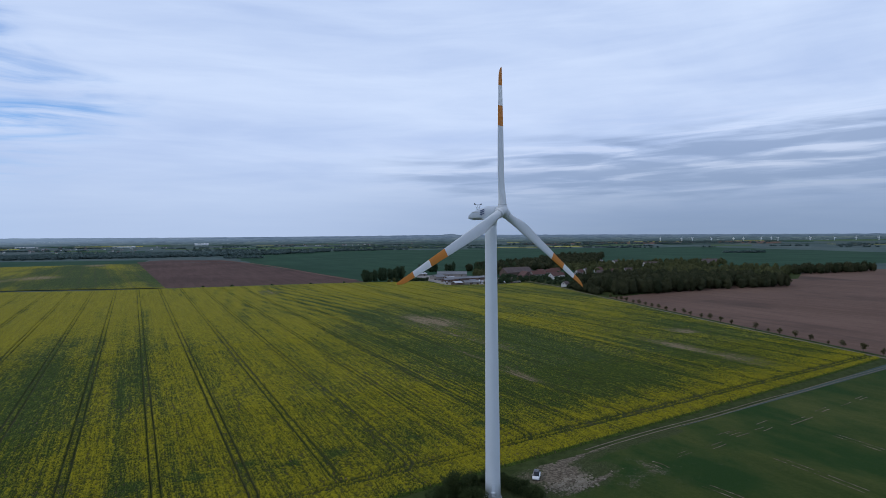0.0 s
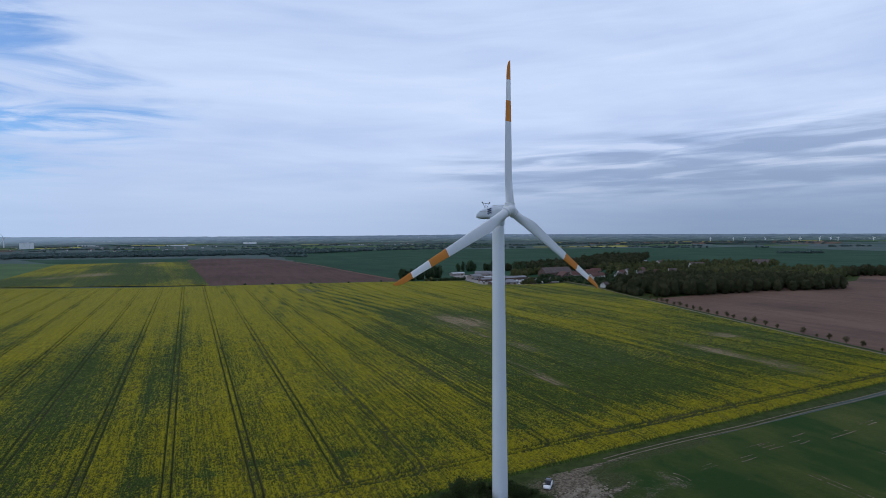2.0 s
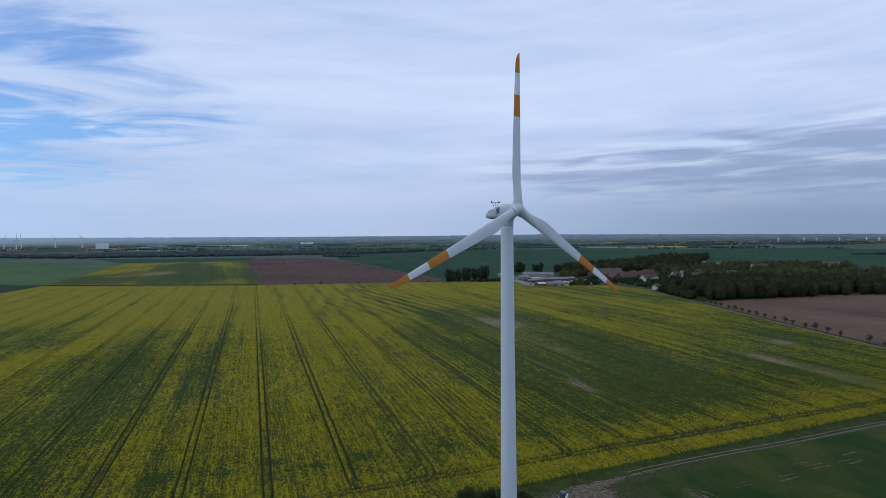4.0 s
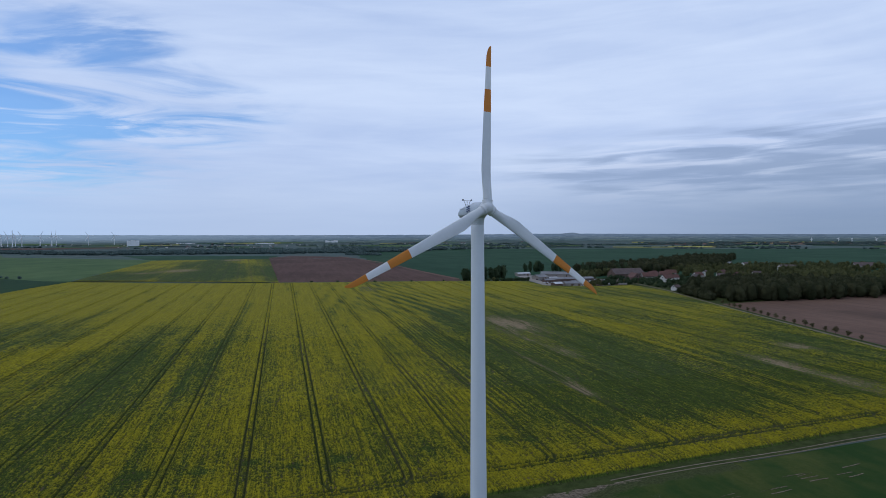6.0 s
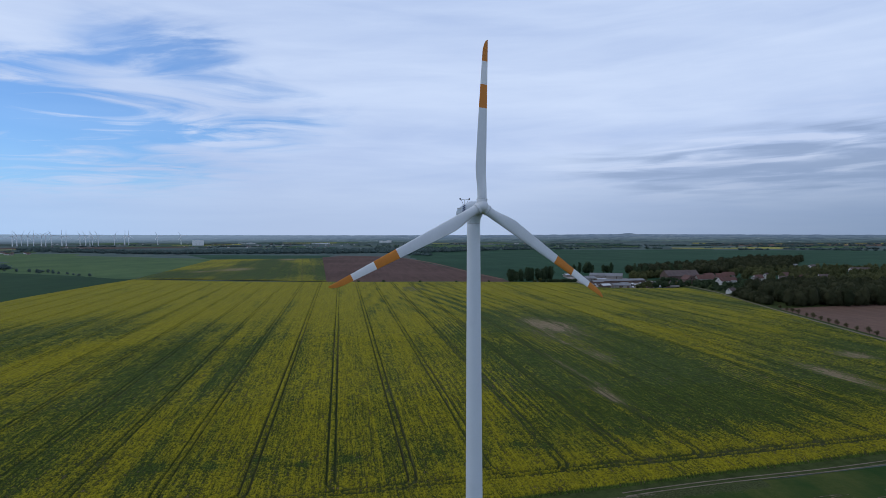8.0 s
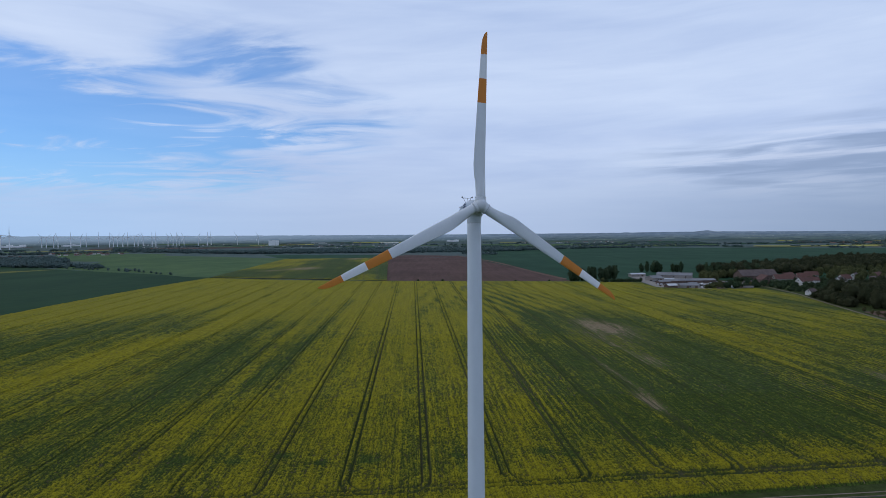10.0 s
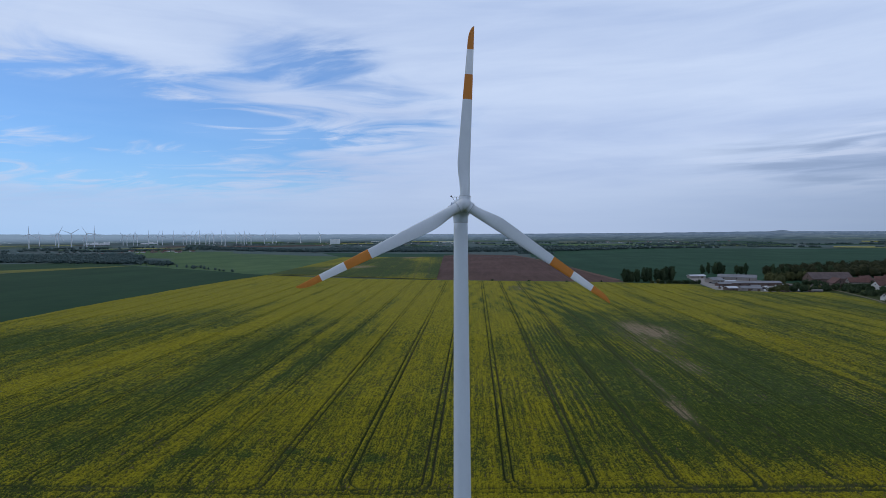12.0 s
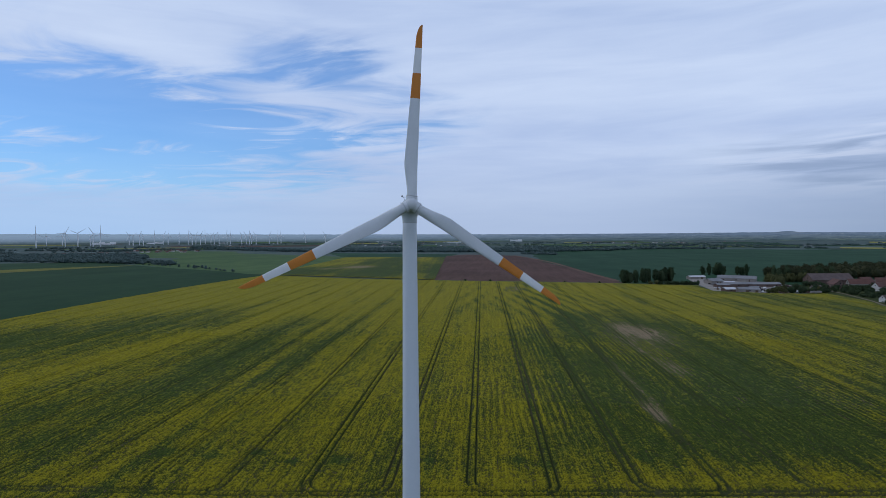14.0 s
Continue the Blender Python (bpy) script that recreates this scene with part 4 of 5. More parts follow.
    for dx in (-1.0, 1.0):
        part("brace", box(0.05, 0.05, 1.35, base @ pose(dx * 0.15, 4.1, 64.85, 0, dx * 26, 0)), DARK, mast)
        bm = bmesh.new()
        bmesh.ops.create_uvsphere(bm, u_segments=12, v_segments=8, radius=0.17, matrix=base @ Matrix.Translation((dx, 4.1, 66.28)))
        part("wind_sensor", bm, DARK, mast, "dark cup sensor", True)
    part("vent_hatch", box(1.2, 1.4, 0.10, base @ Matrix.Translation((0, 0.6, 65.42)), 0.03), GREY_GRP, nac, "roof hatch")
    # rotor
    rotor = pose(0, 0, HUB_Z, 0, 0, YAW) @ pose(0, -OVERHANG, 0, -4, 0, 0)
    hubm = rotor @ pose(0, 0, 0, 90, 0, 0)
    hub = part("hub", tube([(0.85, -1.4), (1.12, -1.2), (1.20, -0.6), (1.22, 0.1), (1.14, 0.6), (0.92, 0.98), (0.60, 1.22), (0.28, 1.34), (0.05, 1.37)], 40, True, hubm), GRP, wt, "rounded white spinner", True)
    for k in range(3):
        m = rotor @ pose(0, 0, 0, 0, PHASE + 120 * k, 0)
        part("root_collar", tube([(0.98, 0.6), (1.02, 0.75), (1.02, 1.45), (0.95, 1.52)], 32, True, m), GRP, hub, "round blade socket", True)
        part("root_ring", tube([(1.03, 1.30), (1.06, 1.32), (1.06, 1.40), (1.03, 1.42)], 32, False, m), GREY_GRP, hub, "grey seal ring")
        edges = (REACH - 4.3, REACH - 8.9, REACH - 13.5)
        rs = sorted(set([1.4, 1.8, 2.4, 3.0, 3.8, 4.6, 5.4, 6.2, 7.0, 7.6, 8.5, 10, 12, 14, 16, *edges, 20.5, 25, 29.5, 30.2, 30.8, 31.3, 31.7, 32.0, 32.2, 32.33, REACH]))
        bm = loft([[m @ p for p in section(r)] for r in rs])
        bm.faces.ensure_lookup_table()
        for i in range(len(rs) - 1):
            mid = (rs[i] + rs[i + 1]) / 2
            for f in bm.faces[i * 20:(i + 1) * 20]:
                f.material_index = 1 if (mid > edges[0] or edges[2] < mid < edges[1]) else 2 if mid > edges[1] else 0
        bm.faces[-1].material_index = 1
        part("blade", bm, [GRP, ORANGE, WHITE_GRP], wt, "white fibreglass blade with two orange bands", True)


build_turbine()


# ---- trees ----
def leaf_cloud(rng, n, size, clumps, spread, flat=0.8):
    """n small leaf faces gathered round clumps (x, y, z, weight-radius)."""
    c = clumps[rng.randint(0, len(clumps), n)]
    d = rng.normal(size=(n, 3))
    d /= np.linalg.norm(d, axis=1)[:, None]
    p = c[:, :3] + d * (c[:, 3:4] * spread * rng.rand(n, 1) ** 0.4) * (1, 1, flat)
    a = rng.normal(size=(n, 3))
    a /= np.linalg.norm(a, axis=1)[:, None]
    b = np.cross(a, rng.normal(size=(n, 3)))
    b /= np.linalg.norm(b, axis=1)[:, None]
    s = size * (0.6 + 0.8 * rng.rand(n, 1))
    verts = np.stack([p - a * s, p + b * s * 0.6, p + a * s, p - b * s * 0.6], 1).reshape(-1, 3)
    return verts, np.arange(4 * n).reshape(-1, 4)


def crown_clumps(rng, k, rx, rz, z0, size, lean=0.0):
    """Centres of foliage inside an uneven egg."""
    out = []
    while len(out) < k:
        p = rng.uniform(-1, 1, 3)
        if 0.25 < np.linalg.norm(p) < 1.0:
            w = 1.0 - 0.35 * max(p[2], 0)
            out.append((p[0] * rx * w + lean * p[2], p[1] * rx * w, z0 + p[2] * rz, size * rng.uniform(0.65, 1.25)))
    return np.array(out)


def limb(bm, a, b, ra, rb, segs=6):
    a, b = Vector(a), Vector(b)
    q = (b - a).to_track_quat("Z", "Y").to_matrix()
    rows = [[bm.verts.new(p + q @ Vector((r * math.cos(2 * math.pi * i / segs), r * math.sin(2 * math.pi * i / segs), 0))) for i in range(segs)] for p, r in ((a, ra), (b, rb))]
    for i in range(segs):
        bm.faces.new((rows[0][i], rows[0][(i + 1) % segs], rows[1][(i + 1) % segs], rows[1][i]))


def make_tree(name, label, height, width, leaf, size, count, mat, seed, bole=0.3, clumps=16, group="", category="tree"):
    rng = np.random.RandomState(seed)
    t = tagged(empty(name, 0, 0), label, category, group)
    z0 = height * (bole + (1 - bole) / 2)
    cl = crown_clumps(rng, clumps, width / 2 * 0.8, height * (1 - bole) / 2 * 0.85, z0, width * 0.22)
    bm = bmesh.new()
    limb(bm, (0, 0, -0.2), (0.05, 0, height * 0.55), height * 0.022 + 0.04, height * 0.012 + 0.02, 8)
    limb(bm, (0.05, 0, height * 0.55), (0, 0.05, height * 0.88), height * 0.012 + 0.02, 0.01)
    for c in cl[:8]:
        limb(bm, (0.03, 0, height * (bole * 0.9 + 0.15 * rng.rand())), c[:3], height * 0.008 + 0.01, 0.008, 5)
    part("trunk", bm, BARK, t)
    v, f = leaf_cloud(rng, count, size, cl, 1.0)
    mesh_object("crown", v, f, mat, t)
    return t


ROW = "trees along the road"
row_kinds = [make_tree("roadside_tree", "young round-crowned roadside tree with brownish spring leaves", h, w, 0, 0.15, 1200, LEAF_ROW, 100 + i, 0.27, 14, ROW) for i, (h, w) in enumerate(((4.6, 3.6), (4.0, 3.0), (5.2, 4.3)))]
rr = random.Random(12)
spots = []
for k in range(27):
    y = 407.0 - 9.9 * k
    if k == 17:
        continue
    spots.append((road_x(y) + 3.0 + rr.uniform(-0.4, 0.4), y + rr.uniform(-0.8, 0.8)))
for k, (x, y) in enumerate(spots):
    s = rr.uniform(0.84, 1.08) if k not in (18, 22) else 0.6
    m = pose(x, y, 0.1, 0, 0, rr.uniform(0, 360)) @ Matrix.Scale(s, 4)
    kind = row_kinds[k % 3]
    if k < 3:
        kind.matrix_world = m
    else:
        t = copy_thing(kind, m)
        t.matrix_world = m


def crown_heart(rng, rx, rz, z0, n=15, m=11):
    """A closed, uneven mass of foliage, as quads: rings of a lumpy egg."""
    a = np.arange(n) * 2 * np.pi / n
    t = (np.arange(m) + 0.5) / m * np.pi
    tt, aa = np.meshgrid(t, a, indexing="ij")
    k = rng.uniform(0, 6.28, 6)
    lump = 1.0 + 0.14 * np.sin(3 * aa + k[0] + 2 * tt) + 0.12 * np.sin(5 * tt + k[1]) * np.cos(2 * aa + k[2]) + 0.75 * (rng.rand(m, n) - 0.5)
    r = lump * np.sin(tt) ** 0.8
    v = np.stack([rx * r * np.cos(aa), rx * r * np.sin(aa), z0 + rz * np.cos(tt) * (1 + 0.34 * (rng.rand(m, n) - 0.5))], -1).reshape(-1, 3)
    i, j = np.meshgrid(np.arange(m - 1), np.arange(n), indexing="ij")
    f = np.stack([i * n + j, (i + 1) * n + j, (i + 1) * n + (j + 1) % n, i * n + (j + 1) % n], -1).reshape(-1, 4)
    return v, f


def wood(name, label, places, heights, width, count, size, mat, seed):
    """A stand of trees nobody could count: trunks and foliage in one."""
    rng = np.random.RandomState(seed)
    vs, fs, off = [], [], 0
    bm = bmesh.new()
    for x, y in places:
        h, z = rng.uniform(*heights), float(land(x, y))
        w = width * rng.uniform(0.75, 1.25)
        cl = crown_clumps(rng, 18, w / 2 * 0.85, h * 0.44, h * 0.47, w * 0.24)
        v, f = leaf_cloud(rng, count, size, cl, 1.0)
        vs.append(v + (x, y, z))
        fs.append(f + off)
        off += len(v)
        v, f = crown_heart(rng, w * 0.30, h * 0.40, h * 0.43)
        vs.append(v + (x, y, z))
        fs.append(f + off)
        off += len(v)
        limb(bm, (x, y, z - 0.5), (x, y, z + h * 0.7), h * 0.016, h * 0.006, 5)
    t = tagged(empty(name, *places[0]), label, "trees", kind="stuff")
    a = mesh_object("foliage", np.concatenate(vs), np.concatenate(fs), mat, t)
    a.matrix_parent_inverse = t.matrix_world.inverted()
    b = part("trunks", bm, BARK, t)
    b.matrix_parent_inverse = t.matrix_world.inverted()


def scatter(poly, gap, seed, jitter=0.45):
    rng = np.random.RandomState(seed)
    xs, ys = [p[0] for p in poly], [p[1] for p in poly]
    gx, gy = np.meshgrid(np.arange(min(xs), max(xs), gap), np.arange(min(ys), max(ys), gap))
    gx, gy = gx + (rng.rand(*gx.shape) - 0.5) * 2 * jitter * gap, gy + (rng.rand(*gy.shape) - 0.5) * 2 * jitter * gap
    ok = inside(gx, gy, list(poly))
    return list(zip(gx[ok].tolist(), gy[ok].tolist()))


def belt(line, gap, rows, seed, width=6.0):
    """Places along a line, some rows deep."""
    rng = np.random.RandomState(seed)
    out = []
    for (x0, y0), (x1, y1) in zip(line, line[1:]):
        n = max(int(math.hypot(x1 - x0, y1 - y0) / gap), 1)
        for i in range(n):
            for _ in range(rows):
                out.append((x0 + (x1 - x0) * (i + rng.rand()) / n + rng.uniform(-width, width), y0 + (y1 - y0) * (i + rng.rand()) / n + rng.uniform(-width, width)))
    return out


wood("near_wood", "dense mixed wood of bare-brown and dark green trees", scatter([(392, 424), (420, 420), (475, 416), (556, 414), (630, 399), (648, 436), (610, 520), (520, 560), (452, 560), (420, 505)], 9.0, 1), (12, 19), 12.5, 800, 0.40, LEAF_WOOD, 2)
wood("back_wood", "loose brownish trees behind the dense wood", scatter([(640, 430), (800, 515), (840, 560), (740, 640), (560, 575)], 13, 71), (11, 18), 11, 420, 0.45, LEAF_MID, 72)
wood("roadside_wood", "dense trees and shrubs along the road", belt([(386, 440), (397, 480), (408, 510)], 6, 3, 81, 4), (6, 12), 8.5, 520, 0.38, LEAF_WOOD, 82)
wood("east_copse", "row of dark trees at the field's end", scatter([(805, 512), (975, 490), (995, 518), (840, 550)], 9, 3), (10, 18), 10.5, 460, 0.46, LEAF_WOOD, 4)
def clear_of(places, spots, gap):
    return [p for p in places if all(math.hypot(p[0] - x, p[1] - y) > g + gap for x, y, g in spots)]


HOUSES = [(466, 722, 24), (449, 664, 11), (475, 671, 10), (497, 696, 10), (412, 632, 7), (494, 648, 8), (415, 531, 7), (522, 640, 7), (520, 700, 9), (548, 668, 8), (566, 640, 8), (580, 694, 8), (604, 656, 8), (548, 728, 9), (616, 704, 8), (640, 664, 8), (476, 634, 8), (818, 950, 18), (790, 856, 9), (798, 772, 13), (962, 778, 16)]
wood("village_trees", "trees standing among the village houses", clear_of(scatter([(545, 600), (700, 620), (840, 700), (960, 735), (1040, 800), (980, 860), (760, 900), (600, 820), (560, 740)], 17, 5)
     + belt([(402, 690), (415, 740), (440, 750), (500, 752)], 8, 2, 56, 4), HOUSES, 3.5), (8, 14), 9.5, 300, 0.65, LEAF_MID, 6)
wood("garden_trees", "low garden trees and bushes between the houses", clear_of(scatter([(412, 540), (520, 560), (545, 720), (500, 745), (425, 700), (432, 650)], 12, 55) + belt([(396, 612), (410, 616), (424, 622)], 5, 2, 57, 4) + belt([(436, 694), (450, 700), (470, 698)], 7, 2, 59, 4), HOUSES, 2.5), (3.5, 7), 7.5, 240, 0.55, LEAF_DARK, 58)
wood("north_wood", "dark wood behind the village", scatter([(470, 780), (560, 800), (760, 880), (1050, 1180), (980, 1260), (700, 1020), (460, 860)], 15, 7), (12, 19), 15, 420, 0.62, LEAF_WOOD, 8)
wood("poplar_row", "clump of tall trees by the farm yard", belt([(234, 726), (250, 728)], 3, 1, 9, 3) + belt([(261, 732), (274, 744)], 4, 1, 10, 3) + belt([(277, 750), (308, 760)], 4, 1, 36, 5) + belt([(388, 884), (414, 878)], 3.5, 1, 11, 4) + belt([(424, 872), (440, 862)], 5, 1, 37, 4) + belt([(444, 800), (468, 802)], 3.5, 1, 12, 4) + belt([(478, 800), (520, 796)], 6, 1, 40, 5), (14, 22), 9.5, 1200, 0.44, LEAF_DARK, 13)
wood("yard_hedge", "dense clipped hedge by the farm yard", belt([(270, 706), (318, 702)], 4, 2, 14, 1.5), (4, 5.5), 5, 240, 0.45, LEAF_DARK, 15)
wood("yard_bushes", "green bushes at the yard's edge", belt([(262, 712), (276, 708)], 6, 1, 16, 2) + belt([(350, 612), (366, 606), (378, 640)], 6, 2, 17, 4) + belt([(402, 612), (420, 640)], 7, 1, 18, 3) + belt([(428, 548), (432, 525), (422, 505), (408, 470)], 5, 2, 44, 4), (4, 8), 6, 260, 0.55, LEAF_MID, 19)
wood("yard_trees", "dark rounded trees between the farm yard and the village", [(376, 611), (383, 607), (389, 613), (385, 620), (408, 628), (414, 622)], (7, 11), 8.5, 700, 0.42, LEAF_DARK, 19)
wood("field_bushes", "small bushes along the field path", [(38, 757), (71, 750), (118, 742), (165, 733), (206, 722)], (1.5, 3.2), 3.5, 160, 0.4, LEAF_DARK, 20)
wood("hedge_trees", "scattered hedge trees along a field border", belt([(-372, 945), (-520, 1075), (-700, 1195)], 22, 1, 21, 6) + belt([(-480, 1050), (-540, 1120)], 12, 1, 22, 6), (3, 6.5), 5.5, 150, 0.6, LEAF_HAZED, 23)
wood("west_wood", "wooded slope beyond the western fields", belt([(-640, 1200), (-860, 1330), (-1000, 1560)], 14, 3, 24, 26) + scatter([(-760, 1240), (-1250, 1350), (-1650, 1750), (-1200, 1900), (-960, 1620)], 22, 25), (6, 12), 20, 100, 1.5, LEAF_HAZED, 26)
wood("valley_wood", "long dark belt of woodland in the valley", belt([(-1500, 2900), (-800, 2330), (-560, 2200)], 14, 4, 27, 60) + scatter([(-640, 2190), (-60, 2110), (330, 2170), (560, 2330), (330, 2520), (-200, 2640), (-700, 2600)], 27, 45) + belt([(520, 2420), (760, 2560), (1000, 2560)], 22, 2, 46, 30), (8, 14), 25, 110, 1.9, LEAF_HAZED, 28)
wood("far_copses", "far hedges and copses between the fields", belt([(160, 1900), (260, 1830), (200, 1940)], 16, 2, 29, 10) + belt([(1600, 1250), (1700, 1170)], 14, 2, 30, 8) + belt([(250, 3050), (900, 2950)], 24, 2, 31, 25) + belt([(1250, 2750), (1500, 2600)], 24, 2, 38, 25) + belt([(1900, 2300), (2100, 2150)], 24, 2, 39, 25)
     + belt([(-2400, 2300), (-1400, 2500), (-700, 2600)], 26, 2, 32, 60) + belt([(900, 3500), (2200, 2900), (3000, 2100)], 26, 2, 33, 40) + belt([(2300, 3200), (3300, 2500)], 24, 2, 34, 50), (4, 8.5), 26, 70, 2.2, LEAF_HAZED, 35)


def far_thickets():
    """Hedges and thickets lying across the view, over the whole distance."""
    rng = random.Random(91)
    places = []
    for _ in range(64):
        a, r, l = rng.uniform(-44, 66), rng.uniform(2500, 4300), rng.uniform(60, 320)
        x, y = at_azimuth(a, r)
        c, s = math.cos(radians(a)), -math.sin(radians(a))
        skew = rng.uniform(-0.3, 0.3)
        for _ in range(int(l / 11)):
            d, e = rng.uniform(-l / 2, l / 2), rng.uniform(-18, 18)
            places.append((x + d * c + e * s + skew * d * s, y + d * s + e * c + skew * d * c))
    wood("far_thickets", "dark hedges and thickets between the far fields", places, (5, 10), 18, 45, 2.0, LEAF_HAZED, 92)


far_thickets()


def build_bushes():
    rng = np.random.RandomState(77)
    for k, (x, y, h, w) in enumerate(((57.5, 113.5, 5.2, 7.5), (52.0, 111.0, 4.0, 6.0), (61.5, 114.8, 3.6, 5.0), (69.0, 112.0, 3.2, 6.0), (71.0, 108.0, 3.0, 6.0), (66.5, 114.5, 2.8, 4.8), (47.0, 109.0, 2.6, 4.5), (57.5, 106.5, 4.2, 6.5), (72.0, 104.0, 2.4, 5.0))):
        b = tagged(empty("bush", x, y, 0.0), "dense dark green bush at the turbine's foot", "bush", "bushes round the turbine")
        cl = crown_clumps(rng, 22, w / 2 * 0.85, h * 0.42, h * 0.5, w * 0.20)
        bm = bmesh.new()
        for c in cl[:7]:
            limb(bm, (0, 0, -0.1), c[:3], 0.08, 0.02, 5)
        part("stems", bm, BARK, b)
        v, f = leaf_cloud(rng, 5000, 0.15, cl, 1.0)
        mesh_object("foliage", v, f, LEAF_BUSH, b)


build_bushes()


# ---- car ----
def build_car(x, y, turn):
    c = tagged(empty("car", x, y, 0.15, turn), "white hatchback car parked on the worn ground", "car")

    def hull(stations):
        out = []
        for px, lo, hi, w in stations:
            out.append([Vector((px, w * sx, lo + (hi - lo) * sz)) for sx, sz in ((-0.92, 0), (0.92, 0), (1, 0.25), (1, 0.7), (0.9, 1), (-0.9, 1), (-1, 0.7), (-1, 0.25))])
        return out
    part("body", loft(hull([(-2.05, 0.42, 0.75, 0.74), (-1.95, 0.30, 0.92, 0.84), (-1.2, 0.24, 0.96, 0.89), (0.0, 0.22, 0.94, 0.90), (0.9, 0.22, 0.92, 0.89), (1.55, 0.25, 0.84, 0.86), (1.98, 0.30, 0.70, 0.78), (2.08, 0.40, 0.58, 0.66)])), CAR_WHITE, c, "", True)
    part("cabin", loft(hull([(-1.98, 0.90, 0.98, 0.76), (-1.55, 0.92, 1.40, 0.70), (-0.9, 0.92, 1.50, 0.68), (0.1, 0.92, 1.47, 0.68), (0.45, 0.92, 1.36, 0.70), (1.15, 0.88, 0.93, 0.78)])), GLASS, c, "dark tinted windows", True)
    part("roof_panel", loft(hull([(-1.52, 1.41, 1.46, 0.66), (-0.9, 1.48, 1.54, 0.64), (0.05, 1.46, 1.52, 0.64), (0.32, 1.41, 1.45, 0.64)])), GLASS, c, "dark glass roof")
    for s in (-1, 1):
        part("headlight", box(0.30, 0.30, 0.16, Matrix.Translation((1.86, s * 0.62, 0.60)), 0.04), LAMP, c, "clear headlight")
        part("tail_light", box(0.14, 0.22, 0.22, Matrix.Translation((-1.98, s * 0.68, 0.72)), 0.03), TILES_RED, c, "red tail light")
        part("door_mirror", box(0.18, 0.16, 0.14, Matrix.Translation((0.62, s * 0.98, 0.92)), 0.03), CAR_WHITE, c)
        for px in (-1.28, 1.28):
            w = part("wheel", tube([(0.20, -0.10), (0.31, -0.11), (0.33, -0.06), (0.33, 0.06), (0.31, 0.11), (0.20, 0.10)], 24, True, pose(px, s * 0.82, 0.33, 90, 0, 0)), RUBBER, c, "black tyre")
            part("rim", tube([(0.19, -0.112), (0.20, 0.112)], 16, True, pose(px, s * 0.82, 0.33, 90, 0, 0)), LAMP, w, "pale rim")
    part("number_plate", box(0.03, 0.5, 0.11, Matrix.Translation((2.07, 0, 0.42))), LAMP, c, "plain plate")


build_car(78.6, 112.4, 229)


# ---- buildings ----
def building(name, label, x, y, turn, length, depth, eaves, rise, wall, roof, windows=2, doors=1, chimney=False, category="house"):
    b = tagged(empty(name, x, y, float(land(x, y)), turn), label, category)
    bm = bmesh.new()
    L, D = length / 2, depth / 2
    pts = [(-D, 0), (D, 0), (D, eaves), (0, eaves + rise), (-D, eaves)]
    rows = [[bm.verts.new((sx * L, py, pz)) for py, pz in pts] for sx in (-1, 1)]
    for i in range(5):
        bm.faces.new((rows[0][i], rows[0][(i + 1) % 5], rows[1][(i + 1) % 5], rows[1][i]))
    bm.faces.new(rows[0][::-1])
    bm.faces.new(rows[1])
    walls = part("wall", bm, wall, b)
    slope, over = math.hypot(D, rise), 0.45
    for s in (-1, 1):
        ang = math.degrees(math.atan2(rise, D))
        m = Matrix.Translation((0, s * (D / 2 + 0.18), eaves + rise / 2 - 0.05)) @ pose(0, 0, 0, -s * ang, 0, 0)
        part("roof", box(length + 2 * over, slope + 0.6, 0.22, m, 0.03), roof, b)
    part("ridge", box(length + 2 * over, 0.36, 0.2, Matrix.Translation((0, 0, eaves + rise + 0.08)), 0.05), roof, b)
    if windows:
        for s in (-1, 1):
            for i in range(windows):
                px = -L + length * (i + 0.5) / windows
                w = part("window", box(1.15, 0.10, 1.25, Matrix.Translation((px, s * (D + 0.02), eaves * 0.42)), 0.02), GLASS, b, "dark window")
                part("sill", box(1.35, 0.22, 0.07, Matrix.Translation((px, s * (D + 0.08), eaves * 0.42 - 0.08))), PLASTER, w)
        for s in (-1, 1):
            part("window", box(0.10, 1.0, 1.1, Matrix.Translation((s * (L + 0.02), 0, eaves + rise * 0.15)), 0.02), GLASS, b, "gable window")
    for i in range(doors):
        px = -L + length * (i + 0.85) / max(doors, 1) * 0.9
        tall = min(eaves * 0.75, 3.2) if windows < 2 else 2.05
        part("door", box(1.0 if windows >= 2 else 2.8, 0.12, tall, Matrix.Translation((px, -D - 0.03, 0.02)), 0.02), WOOD_DOOR, b)
    if chimney:
        part("chimney", box(0.6, 0.6, 1.6, Matrix.Translation((L * 0.4, 0.3, eaves + rise - 0.5)), 0.03), BRICK, b)
    return b


ngon("yard", [(302, 600), (352, 594), (372, 606), (400, 650), (420, 700), (400, 790), (335, 800), (318, 706)], YARD, 0.30)
building("shed", "grey gabled farm shed with pale walls", 341, 722, 20, 17, 14, 3.8, 2.6, PLASTER, SHEET_GREY, 1, 1, category="shed")
building("shed", "low pale shed with a white sheet roof", 345, 795, 12, 22, 9, 3.6, 1.2, PLASTER, SHEET_WHITE, 1, 1, category="shed")
building("barn", "long grey barn with a white roof edge", 384, 762, -28, 44, 15, 4.2, 3.0, PLASTER, SHEET_GREY, 3, 2, category="barn")
building("barn", "long low stable with a brown-grey roof", 366, 680, 2, 62, 11, 3.4, 1.8, BRICK, SHEET_GREY, 6, 2, category="barn")
building("shed", "small shed with a bright white roof", 318, 618, 12, 11, 9, 3.2, 1.6, BRICK, SHEET_WHITE, 1, 1, category="shed")
